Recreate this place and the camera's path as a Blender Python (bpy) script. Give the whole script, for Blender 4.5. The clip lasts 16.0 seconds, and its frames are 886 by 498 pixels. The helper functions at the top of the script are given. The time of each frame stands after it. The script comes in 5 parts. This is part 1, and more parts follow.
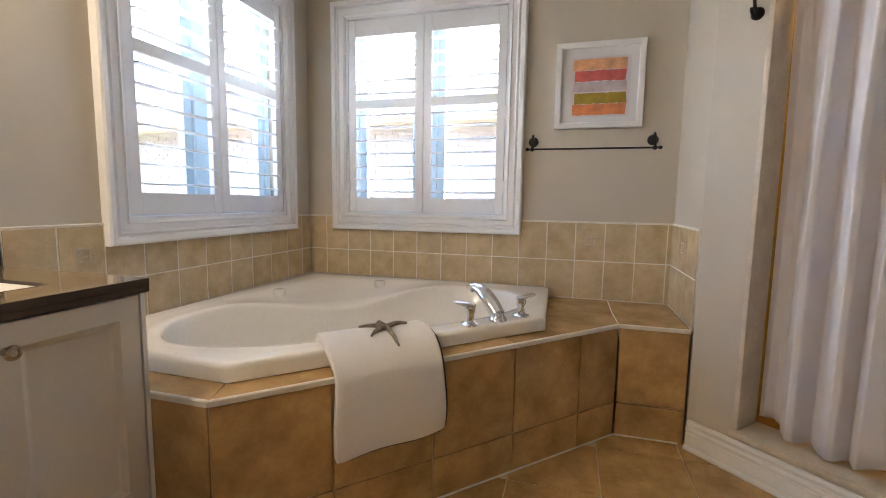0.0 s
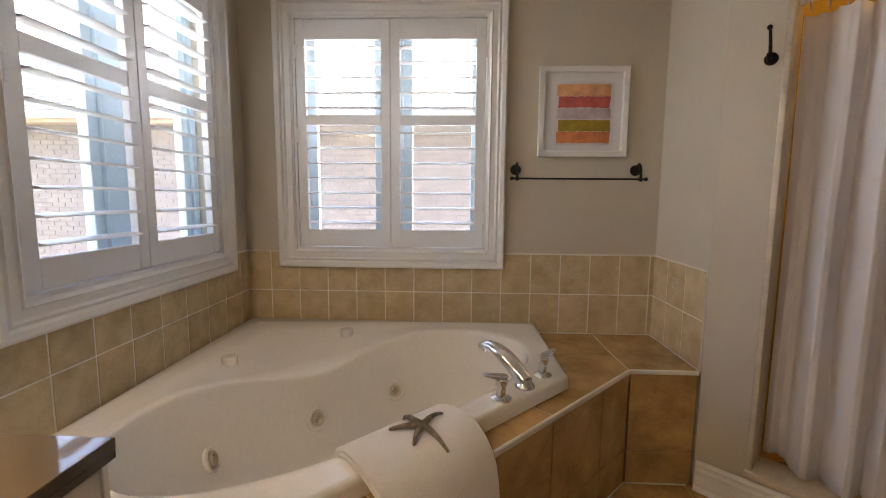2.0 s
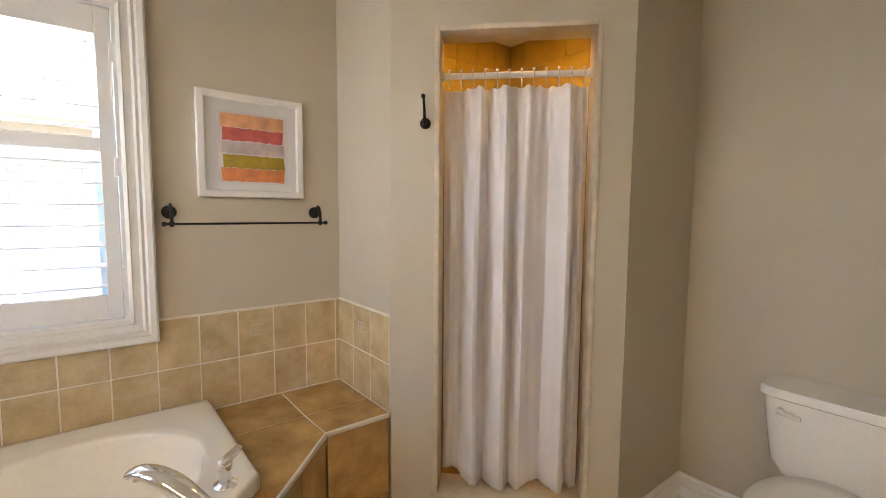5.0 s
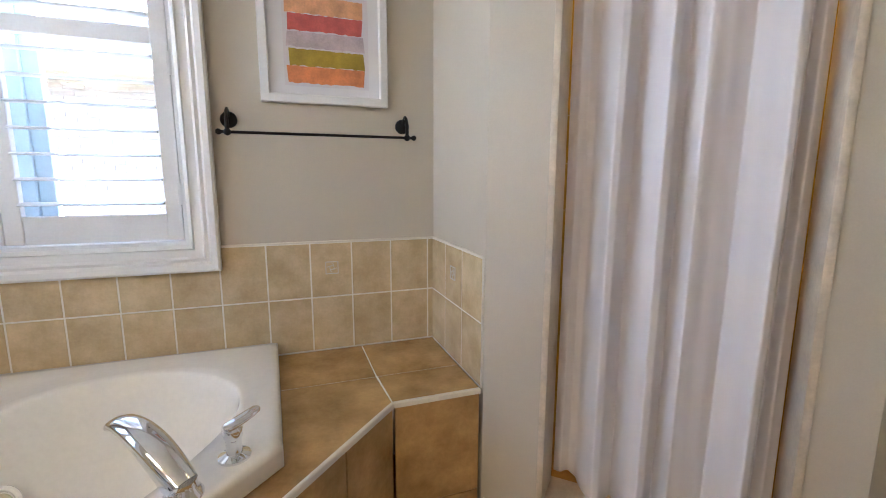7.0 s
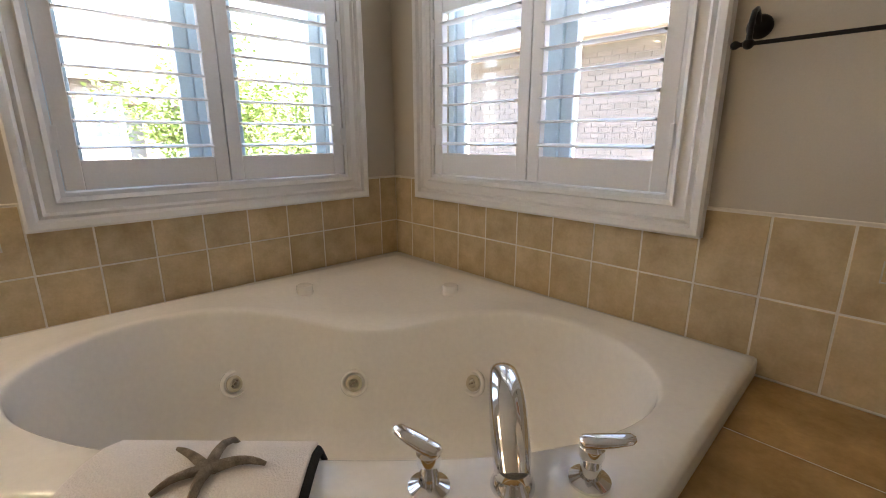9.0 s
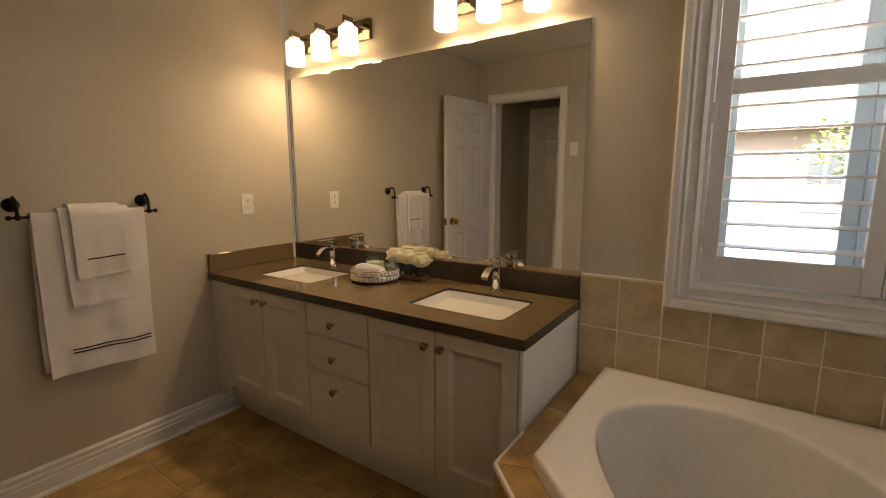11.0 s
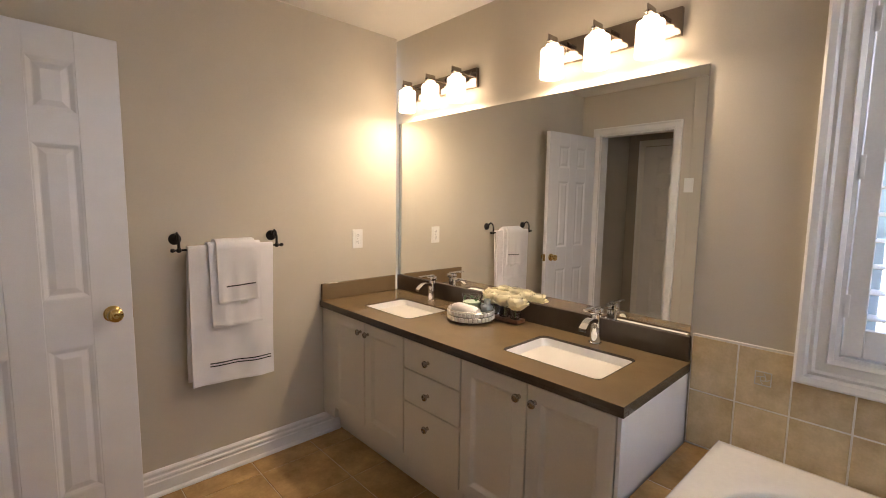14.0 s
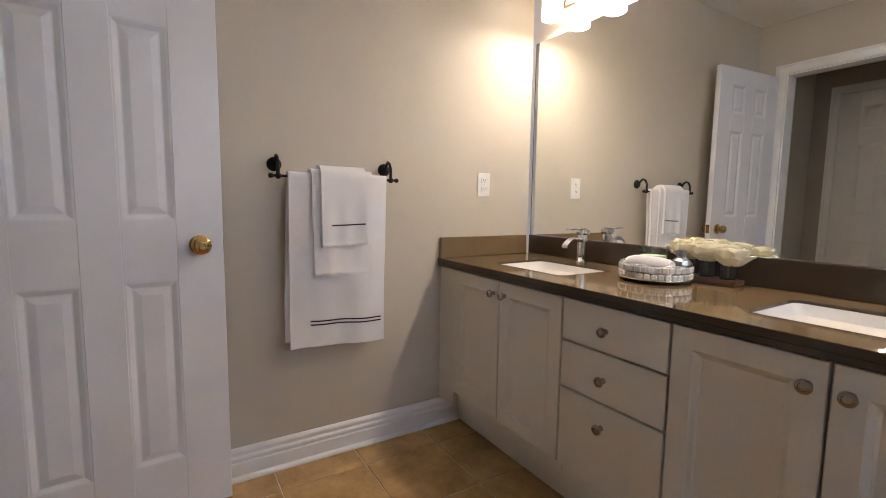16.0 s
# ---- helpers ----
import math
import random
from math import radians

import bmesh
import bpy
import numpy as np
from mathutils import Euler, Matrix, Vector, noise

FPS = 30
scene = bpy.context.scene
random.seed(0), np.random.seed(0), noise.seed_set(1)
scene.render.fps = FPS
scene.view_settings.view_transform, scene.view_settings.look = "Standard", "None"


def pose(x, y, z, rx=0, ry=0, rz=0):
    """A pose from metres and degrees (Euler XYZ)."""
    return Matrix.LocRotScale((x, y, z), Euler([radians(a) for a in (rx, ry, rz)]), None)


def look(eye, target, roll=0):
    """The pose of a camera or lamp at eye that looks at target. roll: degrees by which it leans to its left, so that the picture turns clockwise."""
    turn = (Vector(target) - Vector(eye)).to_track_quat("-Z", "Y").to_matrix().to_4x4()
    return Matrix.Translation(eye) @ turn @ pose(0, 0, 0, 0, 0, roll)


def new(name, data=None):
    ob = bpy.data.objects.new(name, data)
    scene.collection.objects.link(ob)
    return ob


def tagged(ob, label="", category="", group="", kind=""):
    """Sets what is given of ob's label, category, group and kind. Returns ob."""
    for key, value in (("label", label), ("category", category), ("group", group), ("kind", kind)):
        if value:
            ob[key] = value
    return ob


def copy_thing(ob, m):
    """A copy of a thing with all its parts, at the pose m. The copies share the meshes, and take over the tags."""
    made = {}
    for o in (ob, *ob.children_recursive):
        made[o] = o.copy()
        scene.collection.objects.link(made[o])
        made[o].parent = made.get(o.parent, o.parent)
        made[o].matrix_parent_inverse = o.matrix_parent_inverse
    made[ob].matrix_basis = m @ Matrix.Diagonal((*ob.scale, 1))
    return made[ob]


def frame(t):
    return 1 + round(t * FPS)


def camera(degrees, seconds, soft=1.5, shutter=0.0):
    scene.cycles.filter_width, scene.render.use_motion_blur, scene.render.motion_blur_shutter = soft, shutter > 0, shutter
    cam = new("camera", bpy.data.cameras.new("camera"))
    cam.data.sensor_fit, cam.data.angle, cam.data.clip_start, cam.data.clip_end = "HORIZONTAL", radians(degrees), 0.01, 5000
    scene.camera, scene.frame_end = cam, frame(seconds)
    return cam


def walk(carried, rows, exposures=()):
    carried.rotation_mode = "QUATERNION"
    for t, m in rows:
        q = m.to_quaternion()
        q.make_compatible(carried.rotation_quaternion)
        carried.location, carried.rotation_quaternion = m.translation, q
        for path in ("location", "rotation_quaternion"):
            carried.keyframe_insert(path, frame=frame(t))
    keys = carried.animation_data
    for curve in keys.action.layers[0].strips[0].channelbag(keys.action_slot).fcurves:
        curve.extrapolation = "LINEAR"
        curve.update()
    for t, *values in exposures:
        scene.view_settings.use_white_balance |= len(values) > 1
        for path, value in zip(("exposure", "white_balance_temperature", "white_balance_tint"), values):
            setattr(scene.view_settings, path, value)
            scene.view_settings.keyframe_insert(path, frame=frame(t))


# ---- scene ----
cam = camera(89.9, 16.0, 1.0)
PATH = [
    (0, (0.069, 0.197, 1.028), (-0.472, 2.11, 0.813), 0.9),
    (0.5, (-0.098, 0.247, 1.087), (-0.588, 2.172, 0.851), 0.7),
    (1, (-0.286, 0.273, 1.139), (-0.694, 2.217, 0.905), 0.7),
    (1.5, (-0.39, 0.318, 1.176), (-0.65, 2.286, 0.938), 0.6),
    (2, (-0.418, 0.419, 1.215), (-0.491, 2.404, 0.982), 0.5),
    (2.5, (-0.399, 0.477, 1.281), (-0.152, 2.449, 1.051), 0.5),
    (3, (-0.403, 0.53, 1.342), (0.217, 2.42, 1.138), 0.6),
    (3.5, (-0.408, 0.569, 1.416), (0.565, 2.305, 1.225), 0.6),
    (4, (-0.418, 0.583, 1.424), (0.754, 2.195, 1.264), 0.5),
    (4.2, (-0.428, 0.593, 1.414), (0.804, 2.161, 1.266), 0.3),
    (6.3, (-0.119, 0.829, 1.248), (1.016, 2.46, 1.019), 0.2),
    (6.5, (-0.073, 0.876, 1.221), (0.945, 2.579, 0.972), 0.2),
    (7, (0.022, 1.022, 1.164), (0.689, 2.88, 0.848), 0.2),
    (7.5, (0.09, 1.142, 1.136), (0.267, 3.092, 0.729), 0.1),
    (8, (0.194, 1.259, 1.122), (-0.187, 3.169, 0.663), 0.1),
    (8.5, (0.200, 1.335, 1.093), (-0.690, 3.056, 0.598), -0.1),
    (9, (0.175, 1.412, 1.111), (-1.235, 2.743, 0.617), -0.1),
    (9.5, (0.168, 1.472, 1.129), (-1.652, 2.155, 0.655), -0.3),
    (10, (0.183, 1.538, 1.211), (-1.758, 1.418, 0.746), -0.4),
    (10.2, (0.197, 1.566, 1.226), (-1.705, 1.145, 0.786), -0.3),
    (12.3, (0.245, 1.628, 1.417), (-1.19, 0.257, 1.168), 0.6),
    (12.5, (0.244, 1.628, 1.414), (-1.178, 0.243, 1.173), 0.6),
    (13, (0.247, 1.627, 1.41), (-1.15, 0.214, 1.184), 0.7),
    (13.5, (0.253, 1.625, 1.41), (-1.126, 0.194, 1.191), 0.7),
    (14, (0.25, 1.623, 1.403), (-1.115, 0.176, 1.191), 0.8),
    (14.5, (0.234, 1.61, 1.379), (-1.114, 0.148, 1.167), 0.8),
    (15, (0.19, 1.519, 1.315), (-1.133, 0.036, 1.096), 0.9),
    (15.5, (0.134, 1.305, 1.206), (-1.110, -0.241, 0.984), 0.9),
    (15.7, (0.107, 1.212, 1.142), (-1.062, -0.400, 0.940), 0.8),
    (16, (0.092, 1.059, 1.070), (-0.952, -0.636, 0.869), 0.8),
]
EXPOSURES = [(0.0, 4.52, 6200, 13), (1.5, 4.07, 7000, 15), (2.5, 3.77, 7150, 18), (3.2, 3.87, 7250, 18), (4.2, 4.37, 7100, 15), (6.5, 4.87, 6150, 11), (7.0, 4.77, 5750, 11),
             (8.0, 4.42, 6400, 12), (9.0, 3.97, 6900, 14), (9.6, 3.15, 7600, 15), (10.2, 3.05, 9000, 16), (12.3, 4.08, 8150, 20), (14.5, 4.28, 6300, 17), (16.0, 4.33, 5750, 16)]
walk(cam, [(t, look(eye, target, roll)) for t, eye, target, roll in PATH], EXPOSURES)

# ---- world, sun, exposure ----
world = bpy.data.worlds.new("sky")
scene.world = world
world.use_nodes = True
wn = world.node_tree
sky = wn.nodes.new("ShaderNodeTexSky")
sky.sky_type, sky.sun_disc = "NISHITA", False
sky.sun_elevation, sky.sun_rotation = radians(50), radians(85)
sky.air_density, sky.dust_density = 1.0, 2.0
wn.nodes["Background"].inputs[1].default_value = 0.15
wn.links.new(sky.outputs[0], wn.nodes["Background"].inputs[0])
sun = new("sun", bpy.data.lights.new("sun", "SUN"))
sun.data.energy, sun.data.angle, sun.data.color = 4.0, radians(0.5), (1.0, 0.95, 0.88)
sun.matrix_basis = look((9.95, 0.9, 11.9), (0, 0, 0))
# the sky's light in the upper part of the two window openings
for eye, way in (((-1.755, 1.97, 1.90), (1, 0, -0.2)), ((-0.774, 2.932, 1.90), (0, -1, -0.2))):
    daylight = new("window_daylight", bpy.data.lights.new("window_daylight", "AREA"))
    daylight.data.shape, daylight.data.size, daylight.data.size_y = "RECTANGLE", 0.90, 0.37
    daylight.data.energy, daylight.data.color = 0.62, (0.88, 0.95, 1.0)
    daylight.matrix_basis = look(eye, Vector(eye) + Vector(way))

# ---- the plan, in metres ----
WX, NY, SY, CEIL = -1.543, 2.72, -0.735, 2.425   # west, north, south walls, ceiling
DX = 0.64                                        # wall with the doorway
PX = 0.59                                        # short wall beside the tub
RY, EX = 0.38, 1.80                              # toilet alcove: south side, east wall
SHY = 1.555                                      # shower's wall towards the alcove
TH = 0.12
R2 = math.sqrt(0.5)


# ---- materials ----
def material(name):
    m = bpy.data.materials.new(name)
    m.use_nodes = True
    nt = m.node_tree
    return m, nt, nt.nodes["Principled BSDF"]


def node(nt, kind, **values):
    n = nt.nodes.new(kind)
    for key, value in values.items():
        n.inputs[key].default_value = value
    return n


def surface(name, colour, rough=0.5, metal=0.0, var=0.08, scale=6.0, fine=90.0, bump=0.05, spots=0.0, tint=None,
            random=0.0, coat=0.0, sheen=0.0, spec=0.5):
    """A surface whose colour varies at two scales, with fine relief; random: spread from piece to piece."""
    m, nt, p = material(name)
    link = nt.links.new
    co = nt.nodes.new("ShaderNodeTexCoord")
    big = node(nt, "ShaderNodeTexNoise", Scale=scale, Detail=5.0, Roughness=0.6)
    small = node(nt, "ShaderNodeTexNoise", Scale=fine, Detail=3.0, Roughness=0.6)
    link(co.outputs["Object"], big.inputs["Vector"])
    link(co.outputs["Object"], small.inputs["Vector"])
    if random:
        info = nt.nodes.new("ShaderNodeObjectInfo")
        add = nt.nodes.new("ShaderNodeVectorMath")
        add.operation = "ADD"
        mul = nt.nodes.new("ShaderNodeVectorMath")
        mul.operation = "SCALE"
        mul.inputs[3].default_value = 37.0
        link(info.outputs["Random"], mul.inputs[0])
        link(co.outputs["Object"], add.inputs[0])
        link(mul.outputs[0], add.inputs[1])
        link(add.outputs[0], big.inputs["Vector"])
    ramp = nt.nodes.new("ShaderNodeMapRange")
    ramp.inputs["From Min"].default_value, ramp.inputs["From Max"].default_value = 0.3, 0.7
    ramp.inputs["To Min"].default_value, ramp.inputs["To Max"].default_value = 0.0, 1.0
    link(big.outputs["Fac"], ramp.inputs["Value"])
    mix = nt.nodes.new("ShaderNodeMix")
    mix.data_type = "RGBA"
    low = tint or tuple(c * (1 - 2 * var) for c in colour)
    mix.inputs[6].default_value = (*low, 1)
    mix.inputs[7].default_value = (*[min(1, c * (1 + var)) for c in colour], 1)
    link(ramp.outputs[0], mix.inputs[0])
    hsv = nt.nodes.new("ShaderNodeHueSaturation")
    link(mix.outputs[2], hsv.inputs["Color"])
    val = nt.nodes.new("ShaderNodeMapRange")
    val.inputs["From Min"].default_value, val.inputs["From Max"].default_value = 0.25, 0.75
    val.inputs["To Min"].default_value, val.inputs["To Max"].default_value = 1 - spots - 0.03, 1 + spots + 0.03
    link(small.outputs["Fac"], val.inputs["Value"])
    if random:
        r2 = nt.nodes.new("ShaderNodeMapRange")
        r2.inputs["To Min"].default_value, r2.inputs["To Max"].default_value = 1 - random, 1 + random
        link(info.outputs["Random"], r2.inputs["Value"])
        times = nt.nodes.new("ShaderNodeMath")
        times.operation = "MULTIPLY"
        link(val.outputs[0], times.inputs[0])
        link(r2.outputs[0], times.inputs[1])
        link(times.outputs[0], hsv.inputs["Value"])
    else:
        link(val.outputs[0], hsv.inputs["Value"])
    link(hsv.outputs[0], p.inputs["Base Color"])
    rr = nt.nodes.new("ShaderNodeMapRange")
    rr.inputs["To Min"].default_value, rr.inputs["To Max"].default_value = max(0.02, rough * 0.85), min(1, rough * 1.15)
    link(big.outputs["Fac"], rr.inputs["Value"])
    link(rr.outputs[0], p.inputs["Roughness"])
    p.inputs["Metallic"].default_value = metal
    p.inputs["Coat Weight"].default_value = coat
    p.inputs["Sheen Weight"].default_value = sheen
    p.inputs["Specular IOR Level"].default_value = spec
    if bump:
        b = node(nt, "ShaderNodeBump", Strength=bump, Distance=0.01)
        link(small.outputs["Fac"], b.inputs["Height"])
        link(b.outputs[0], p.inputs["Normal"])
    return m


def glow(name, colour, strength):
    m, nt, p = material(name)
    p.inputs["Base Color"].default_value = (0.9, 0.88, 0.84, 1)
    p.inputs["Emission Color"].default_value = (*colour, 1)
    p.inputs["Emission Strength"].default_value = strength
    p.inputs["Roughness"].default_value = 0.25
    return m


def clear(name, colour=(1, 1, 1), rough=0.0, ior=1.45):
    m, nt, p = material(name)
    p.inputs["Base Color"].default_value = (*colour, 1)
    p.inputs["Transmission Weight"].default_value = 1.0
    p.inputs["Roughness"].default_value = rough
    p.inputs["IOR"].default_value = ior
    return m


WALL = surface("greige wall paint", (0.565, 0.511, 0.42), 0.55, var=0.02, scale=2.5, fine=240, bump=0.05)
CEILM = surface("white ceiling paint", (0.80, 0.77, 0.71), 0.8, var=0.02, scale=2, fine=160, bump=0.08)
TRIM = surface("white semi-gloss trim paint", (0.80, 0.79, 0.77), 0.32, var=0.02, scale=4, fine=120, bump=0.02)
SHUT = surface("white shutter lacquer", (0.80, 0.80, 0.80), 0.35, var=0.015, scale=4, fine=120, bump=0.01)
DOORM = surface("white door paint", (0.76, 0.76, 0.78), 0.36, var=0.02, scale=5, fine=300, bump=0.06)
CAB = surface("off-white cabinet lacquer", (0.71, 0.68, 0.62), 0.38, var=0.02, scale=4, fine=150, bump=0.015)
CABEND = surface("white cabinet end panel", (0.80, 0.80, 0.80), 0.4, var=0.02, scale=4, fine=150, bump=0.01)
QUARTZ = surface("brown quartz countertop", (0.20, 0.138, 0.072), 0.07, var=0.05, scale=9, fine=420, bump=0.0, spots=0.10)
# the same quartz, darkened in the colour for its shaded upright faces
QUARTZ_SHADED = surface("brown quartz, shaded copy for upright faces", (0.07, 0.052, 0.038), 0.18, var=0.08, scale=9, fine=420, bump=0.0, spots=0.12)
PORC = surface("white porcelain", (0.84, 0.83, 0.81), 0.07, var=0.01, scale=2, fine=60, bump=0.0)
ACRYL = surface("white acrylic", (0.88, 0.86, 0.81), 0.09, var=0.012, scale=2, fine=60, bump=0.0)
WTILE = surface("beige ceramic wall tile", (0.62, 0.495, 0.31), 0.14, var=0.10, scale=11, fine=120, bump=0.03,
                spots=0.03, tint=(0.48, 0.365, 0.21), random=0.06)
FTILE = surface("brown mottled floor tile", (0.56, 0.36, 0.15), 0.22, var=0.10, scale=7, fine=80, bump=0.05,
                spots=0.05, tint=(0.34, 0.205, 0.08), random=0.08)
GROUTW = surface("pale tile grout", (0.80, 0.76, 0.67), 0.85, var=0.06, scale=12, fine=300, bump=0.2)
GROUTF = surface("tan floor grout", (0.60, 0.48, 0.31), 0.88, var=0.10, scale=12, fine=300, bump=0.2)
EDGET = surface("pale tile edge trim", (0.78, 0.73, 0.63), 0.35, var=0.05, scale=12, fine=200, bump=0.03)
MARBLE = surface("beige stone jamb slab", (0.66, 0.57, 0.45), 0.3, var=0.10, scale=9, fine=90, bump=0.03, spots=0.04)
JETM = surface("cream plastic jet", (0.66, 0.60, 0.46), 0.25, var=0.02, bump=0.0)
CHROME = surface("polished chrome", (0.80, 0.81, 0.83), 0.05, metal=1.0, var=0.01, bump=0.0)
NICKEL = surface("brushed nickel", (0.42, 0.38, 0.34), 0.22, metal=1.0, var=0.04, fine=260, bump=0.03)
BRONZE = surface("polished dark bronze", (0.30, 0.25, 0.21), 0.10, metal=1.0, var=0.03, bump=0.0)
BRASS = surface("polished brass", (0.72, 0.51, 0.20), 0.10, metal=1.0, var=0.03, bump=0.0)
BLACK = surface("oil-rubbed black metal", (0.018, 0.016, 0.015), 0.38, metal=0.6, var=0.1, fine=200, bump=0.04)
TOWEL = surface("white terry cloth", (0.90, 0.88, 0.89), 0.95, var=0.02, scale=8, fine=420, bump=0.5, spots=0.04, sheen=0.5)
WAFFLE = surface("white ribbed cotton", (0.90, 0.87, 0.85), 0.95, var=0.02, scale=8, fine=330, bump=0.5, spots=0.06, sheen=0.4)
STRIPE = surface("black woven stripe", (0.02, 0.02, 0.022), 0.9, var=0.1, fine=500, bump=0.4)
CURT = surface("white shower curtain cloth", (0.90, 0.88, 0.92), 0.8, var=0.015, scale=3, fine=500, bump=0.15, sheen=0.3)
nt_ = CURT.node_tree                       # thin cloth lets some of the shower's light through
mix_, thin_ = nt_.nodes.new("ShaderNodeMixShader"), nt_.nodes.new("ShaderNodeBsdfTranslucent")
mix_.inputs[0].default_value, thin_.inputs["Color"].default_value = 0.16, (0.88, 0.84, 0.80, 1)
nt_.links.new(nt_.nodes["Principled BSDF"].outputs[0], mix_.inputs[1])
nt_.links.new(thin_.outputs[0], mix_.inputs[2])
nt_.links.new(mix_.outputs[0], nt_.nodes["Material Output"].inputs["Surface"])
PLASTIC = surface("white plastic plate", (0.80, 0.79, 0.76), 0.35, var=0.01, bump=0.0)
SLOT = surface("dark slot", (0.03, 0.03, 0.03), 0.6, bump=0.0)
STAR = surface("grey-brown dried starfish", (0.42, 0.35, 0.275), 0.85, var=0.25, scale=40, fine=420, bump=1.0, spots=0.2)
# the blue is skylight on the pale frames, put into the colour
VINYL = surface("pale vinyl window frame, sky tint in colour", (0.64, 0.78, 0.86), 0.35, var=0.02, bump=0.0)
ROSE = surface("cream rose petal", (0.90, 0.84, 0.62), 0.6, var=0.06, scale=30, fine=200, bump=0.05, sheen=0.3)
STEM = surface("green stem", (0.10, 0.17, 0.05), 0.6, var=0.15, scale=30)
WOOD = surface("reddish-brown wood", (0.27, 0.125, 0.06), 0.4, var=0.2, scale=26, fine=160, bump=0.06)
CANDLE = surface("pale green candle wax", (0.55, 0.70, 0.50), 0.5, var=0.04, bump=0.0)
LEAF = surface("green printed leaf", (0.06, 0.20, 0.06), 0.5, var=0.2, bump=0.0)
GREYG = surface("grey faceted glass bottle", (0.33, 0.34, 0.32), 0.12, metal=0.3, var=0.12, scale=60, bump=0.0)
GLASS = clear("clear glass", (1, 1, 1), 0.0, 1.45)
CRYSTAL = surface("silvered cut crystal", (0.92, 0.92, 0.91), 0.06, metal=0.35, var=0.05, scale=80, bump=0.0)
SHADEM = glow("frosted lit glass shade", (1.0, 0.79, 0.54), 0.45)
BULB = glow("lit lamp bulb", (1.0, 0.78, 0.52), 0.6)
SHOWERL = glow("lit shower ceiling lamp", (1.0, 0.62, 0.22), 5.0)
# the room's greige, darkened in the colour for the dim hall
HALLW = surface("greige hall paint, dimness in colour", (0.40, 0.35, 0.28), 0.6, var=0.02, scale=3, fine=200, bump=0.05)
# near black: the unlit closet's shade is put into this colour
DARK = surface("closet interior, shade in colour", (0.035, 0.03, 0.028), 0.8, var=0.1)
BRICK = surface("pale brown brick", (0.215, 0.182, 0.168), 0.9, var=0.14, scale=5, fine=60, bump=0.4, spots=0.08)
MORTAR = surface("grey mortar", (0.24, 0.225, 0.21), 0.95, var=0.08, fine=100, bump=0.3)
ROOF = surface("grey asphalt shingle", (0.20, 0.20, 0.21), 0.95, var=0.2, scale=9, fine=60, bump=0.4, spots=0.1)
SIDING = surface("white fascia board", (0.75, 0.75, 0.74), 0.5, var=0.03)
EAVE = surface("tan eave paint", (0.42, 0.35, 0.29), 0.5, var=0.05)
GRASS = surface("grass and paving", (0.18, 0.17, 0.13), 0.95, var=0.2, scale=0.6, fine=9, bump=0.5, spots=0.15)
LEAVES = surface("light green foliage", (0.20, 0.29, 0.08), 0.7, var=0.25, scale=3, fine=20, bump=0.1, spots=0.2)
BARK = surface("grey bark", (0.12, 0.09, 0.065), 0.9, var=0.2, scale=6, fine=40, bump=0.6)
DARKG = surface("dark window glass", (0.05, 0.07, 0.09), 0.06, var=0.05, bump=0.0)


def mirror_material():
    m, nt, p = material("silvered mirror")
    p.inputs["Base Color"].default_value = (0.92, 0.93, 0.91, 1)
    p.inputs["Metallic"].default_value, p.inputs["Roughness"].default_value = 1.0, 0.003
    return m


MIRROR = mirror_material()


def vanity_wall(y):
    """The west wall's face behind the vanity."""
    return WX - 0.031 * (WINW[0] - y) / (WINW[0] - SY + TH)


# ---- helpers of this scene ----
def world_of(ob):
    m = Matrix.Identity(4)
    while ob:
        m = ob.matrix_basis @ m
        ob = ob.parent
    return m


def part(name, bm, mat, parent=None, label="", smooth=0.0):
    """Links a bmesh, given in world metres, as one mesh object under a thing or a part."""
    if parent:
        bm.transform(world_of(parent).inverted())
    me = bpy.data.meshes.new(name)
    bm.to_mesh(me)
    bm.free()
    me.materials.append(mat)
    if smooth:
        me.polygons.foreach_set("use_smooth", [True] * len(me.polygons))
        me.set_sharp_from_angle(angle=radians(smooth))
    ob = new(name, me)
    ob.parent = parent
    if label:
        tagged(ob, label)
    return ob


def thing(name, label, category, base=(0, 0, 0), group="", kind="", turn=0.0):
    ob = new(name)
    ob.empty_display_size = 0.05
    ob.matrix_basis = pose(*base, 0, 0, turn)
    return tagged(ob, label, category, group, kind)


def single(name, bm, mat, label, category, group="", kind="", smooth=0.0, base=None):
    """A thing of one mesh, its origin at its base."""
    bm.normal_update()
    if base is None:
        lo = Vector([min(v.co[i] for v in bm.verts) for i in range(3)])
        hi = Vector([max(v.co[i] for v in bm.verts) for i in range(3)])
        base = ((lo.x + hi.x) / 2, (lo.y + hi.y) / 2, lo.z)
    bmesh.ops.translate(bm, verts=bm.verts, vec=-Vector(base))
    ob = part(name, bm, mat, None, "", smooth)
    ob.matrix_basis = Matrix.Translation(base)
    return tagged(ob, label, category, group, kind)


def box(bm, x0, x1, y0, y1, z0, z1, bevel=0.0, seg=1, m=None):
    vs = [bm.verts.new((x, y, z)) for x in (x0, x1) for y in (y0, y1) for z in (z0, z1)]
    fs = [bm.faces.new([vs[i] for i in f]) for f in
          ((0, 1, 3, 2), (4, 6, 7, 5), (0, 4, 5, 1), (2, 3, 7, 6), (0, 2, 6, 4), (1, 5, 7, 3))]
    if bevel:
        es = list({e for f in fs for e in f.edges})
        made = bmesh.ops.bevel(bm, geom=es, offset=bevel, segments=seg, profile=0.5, affect="EDGES")
        vs = list({v for f in made["faces"] for v in f.verts} | {v for v in vs if v.is_valid})
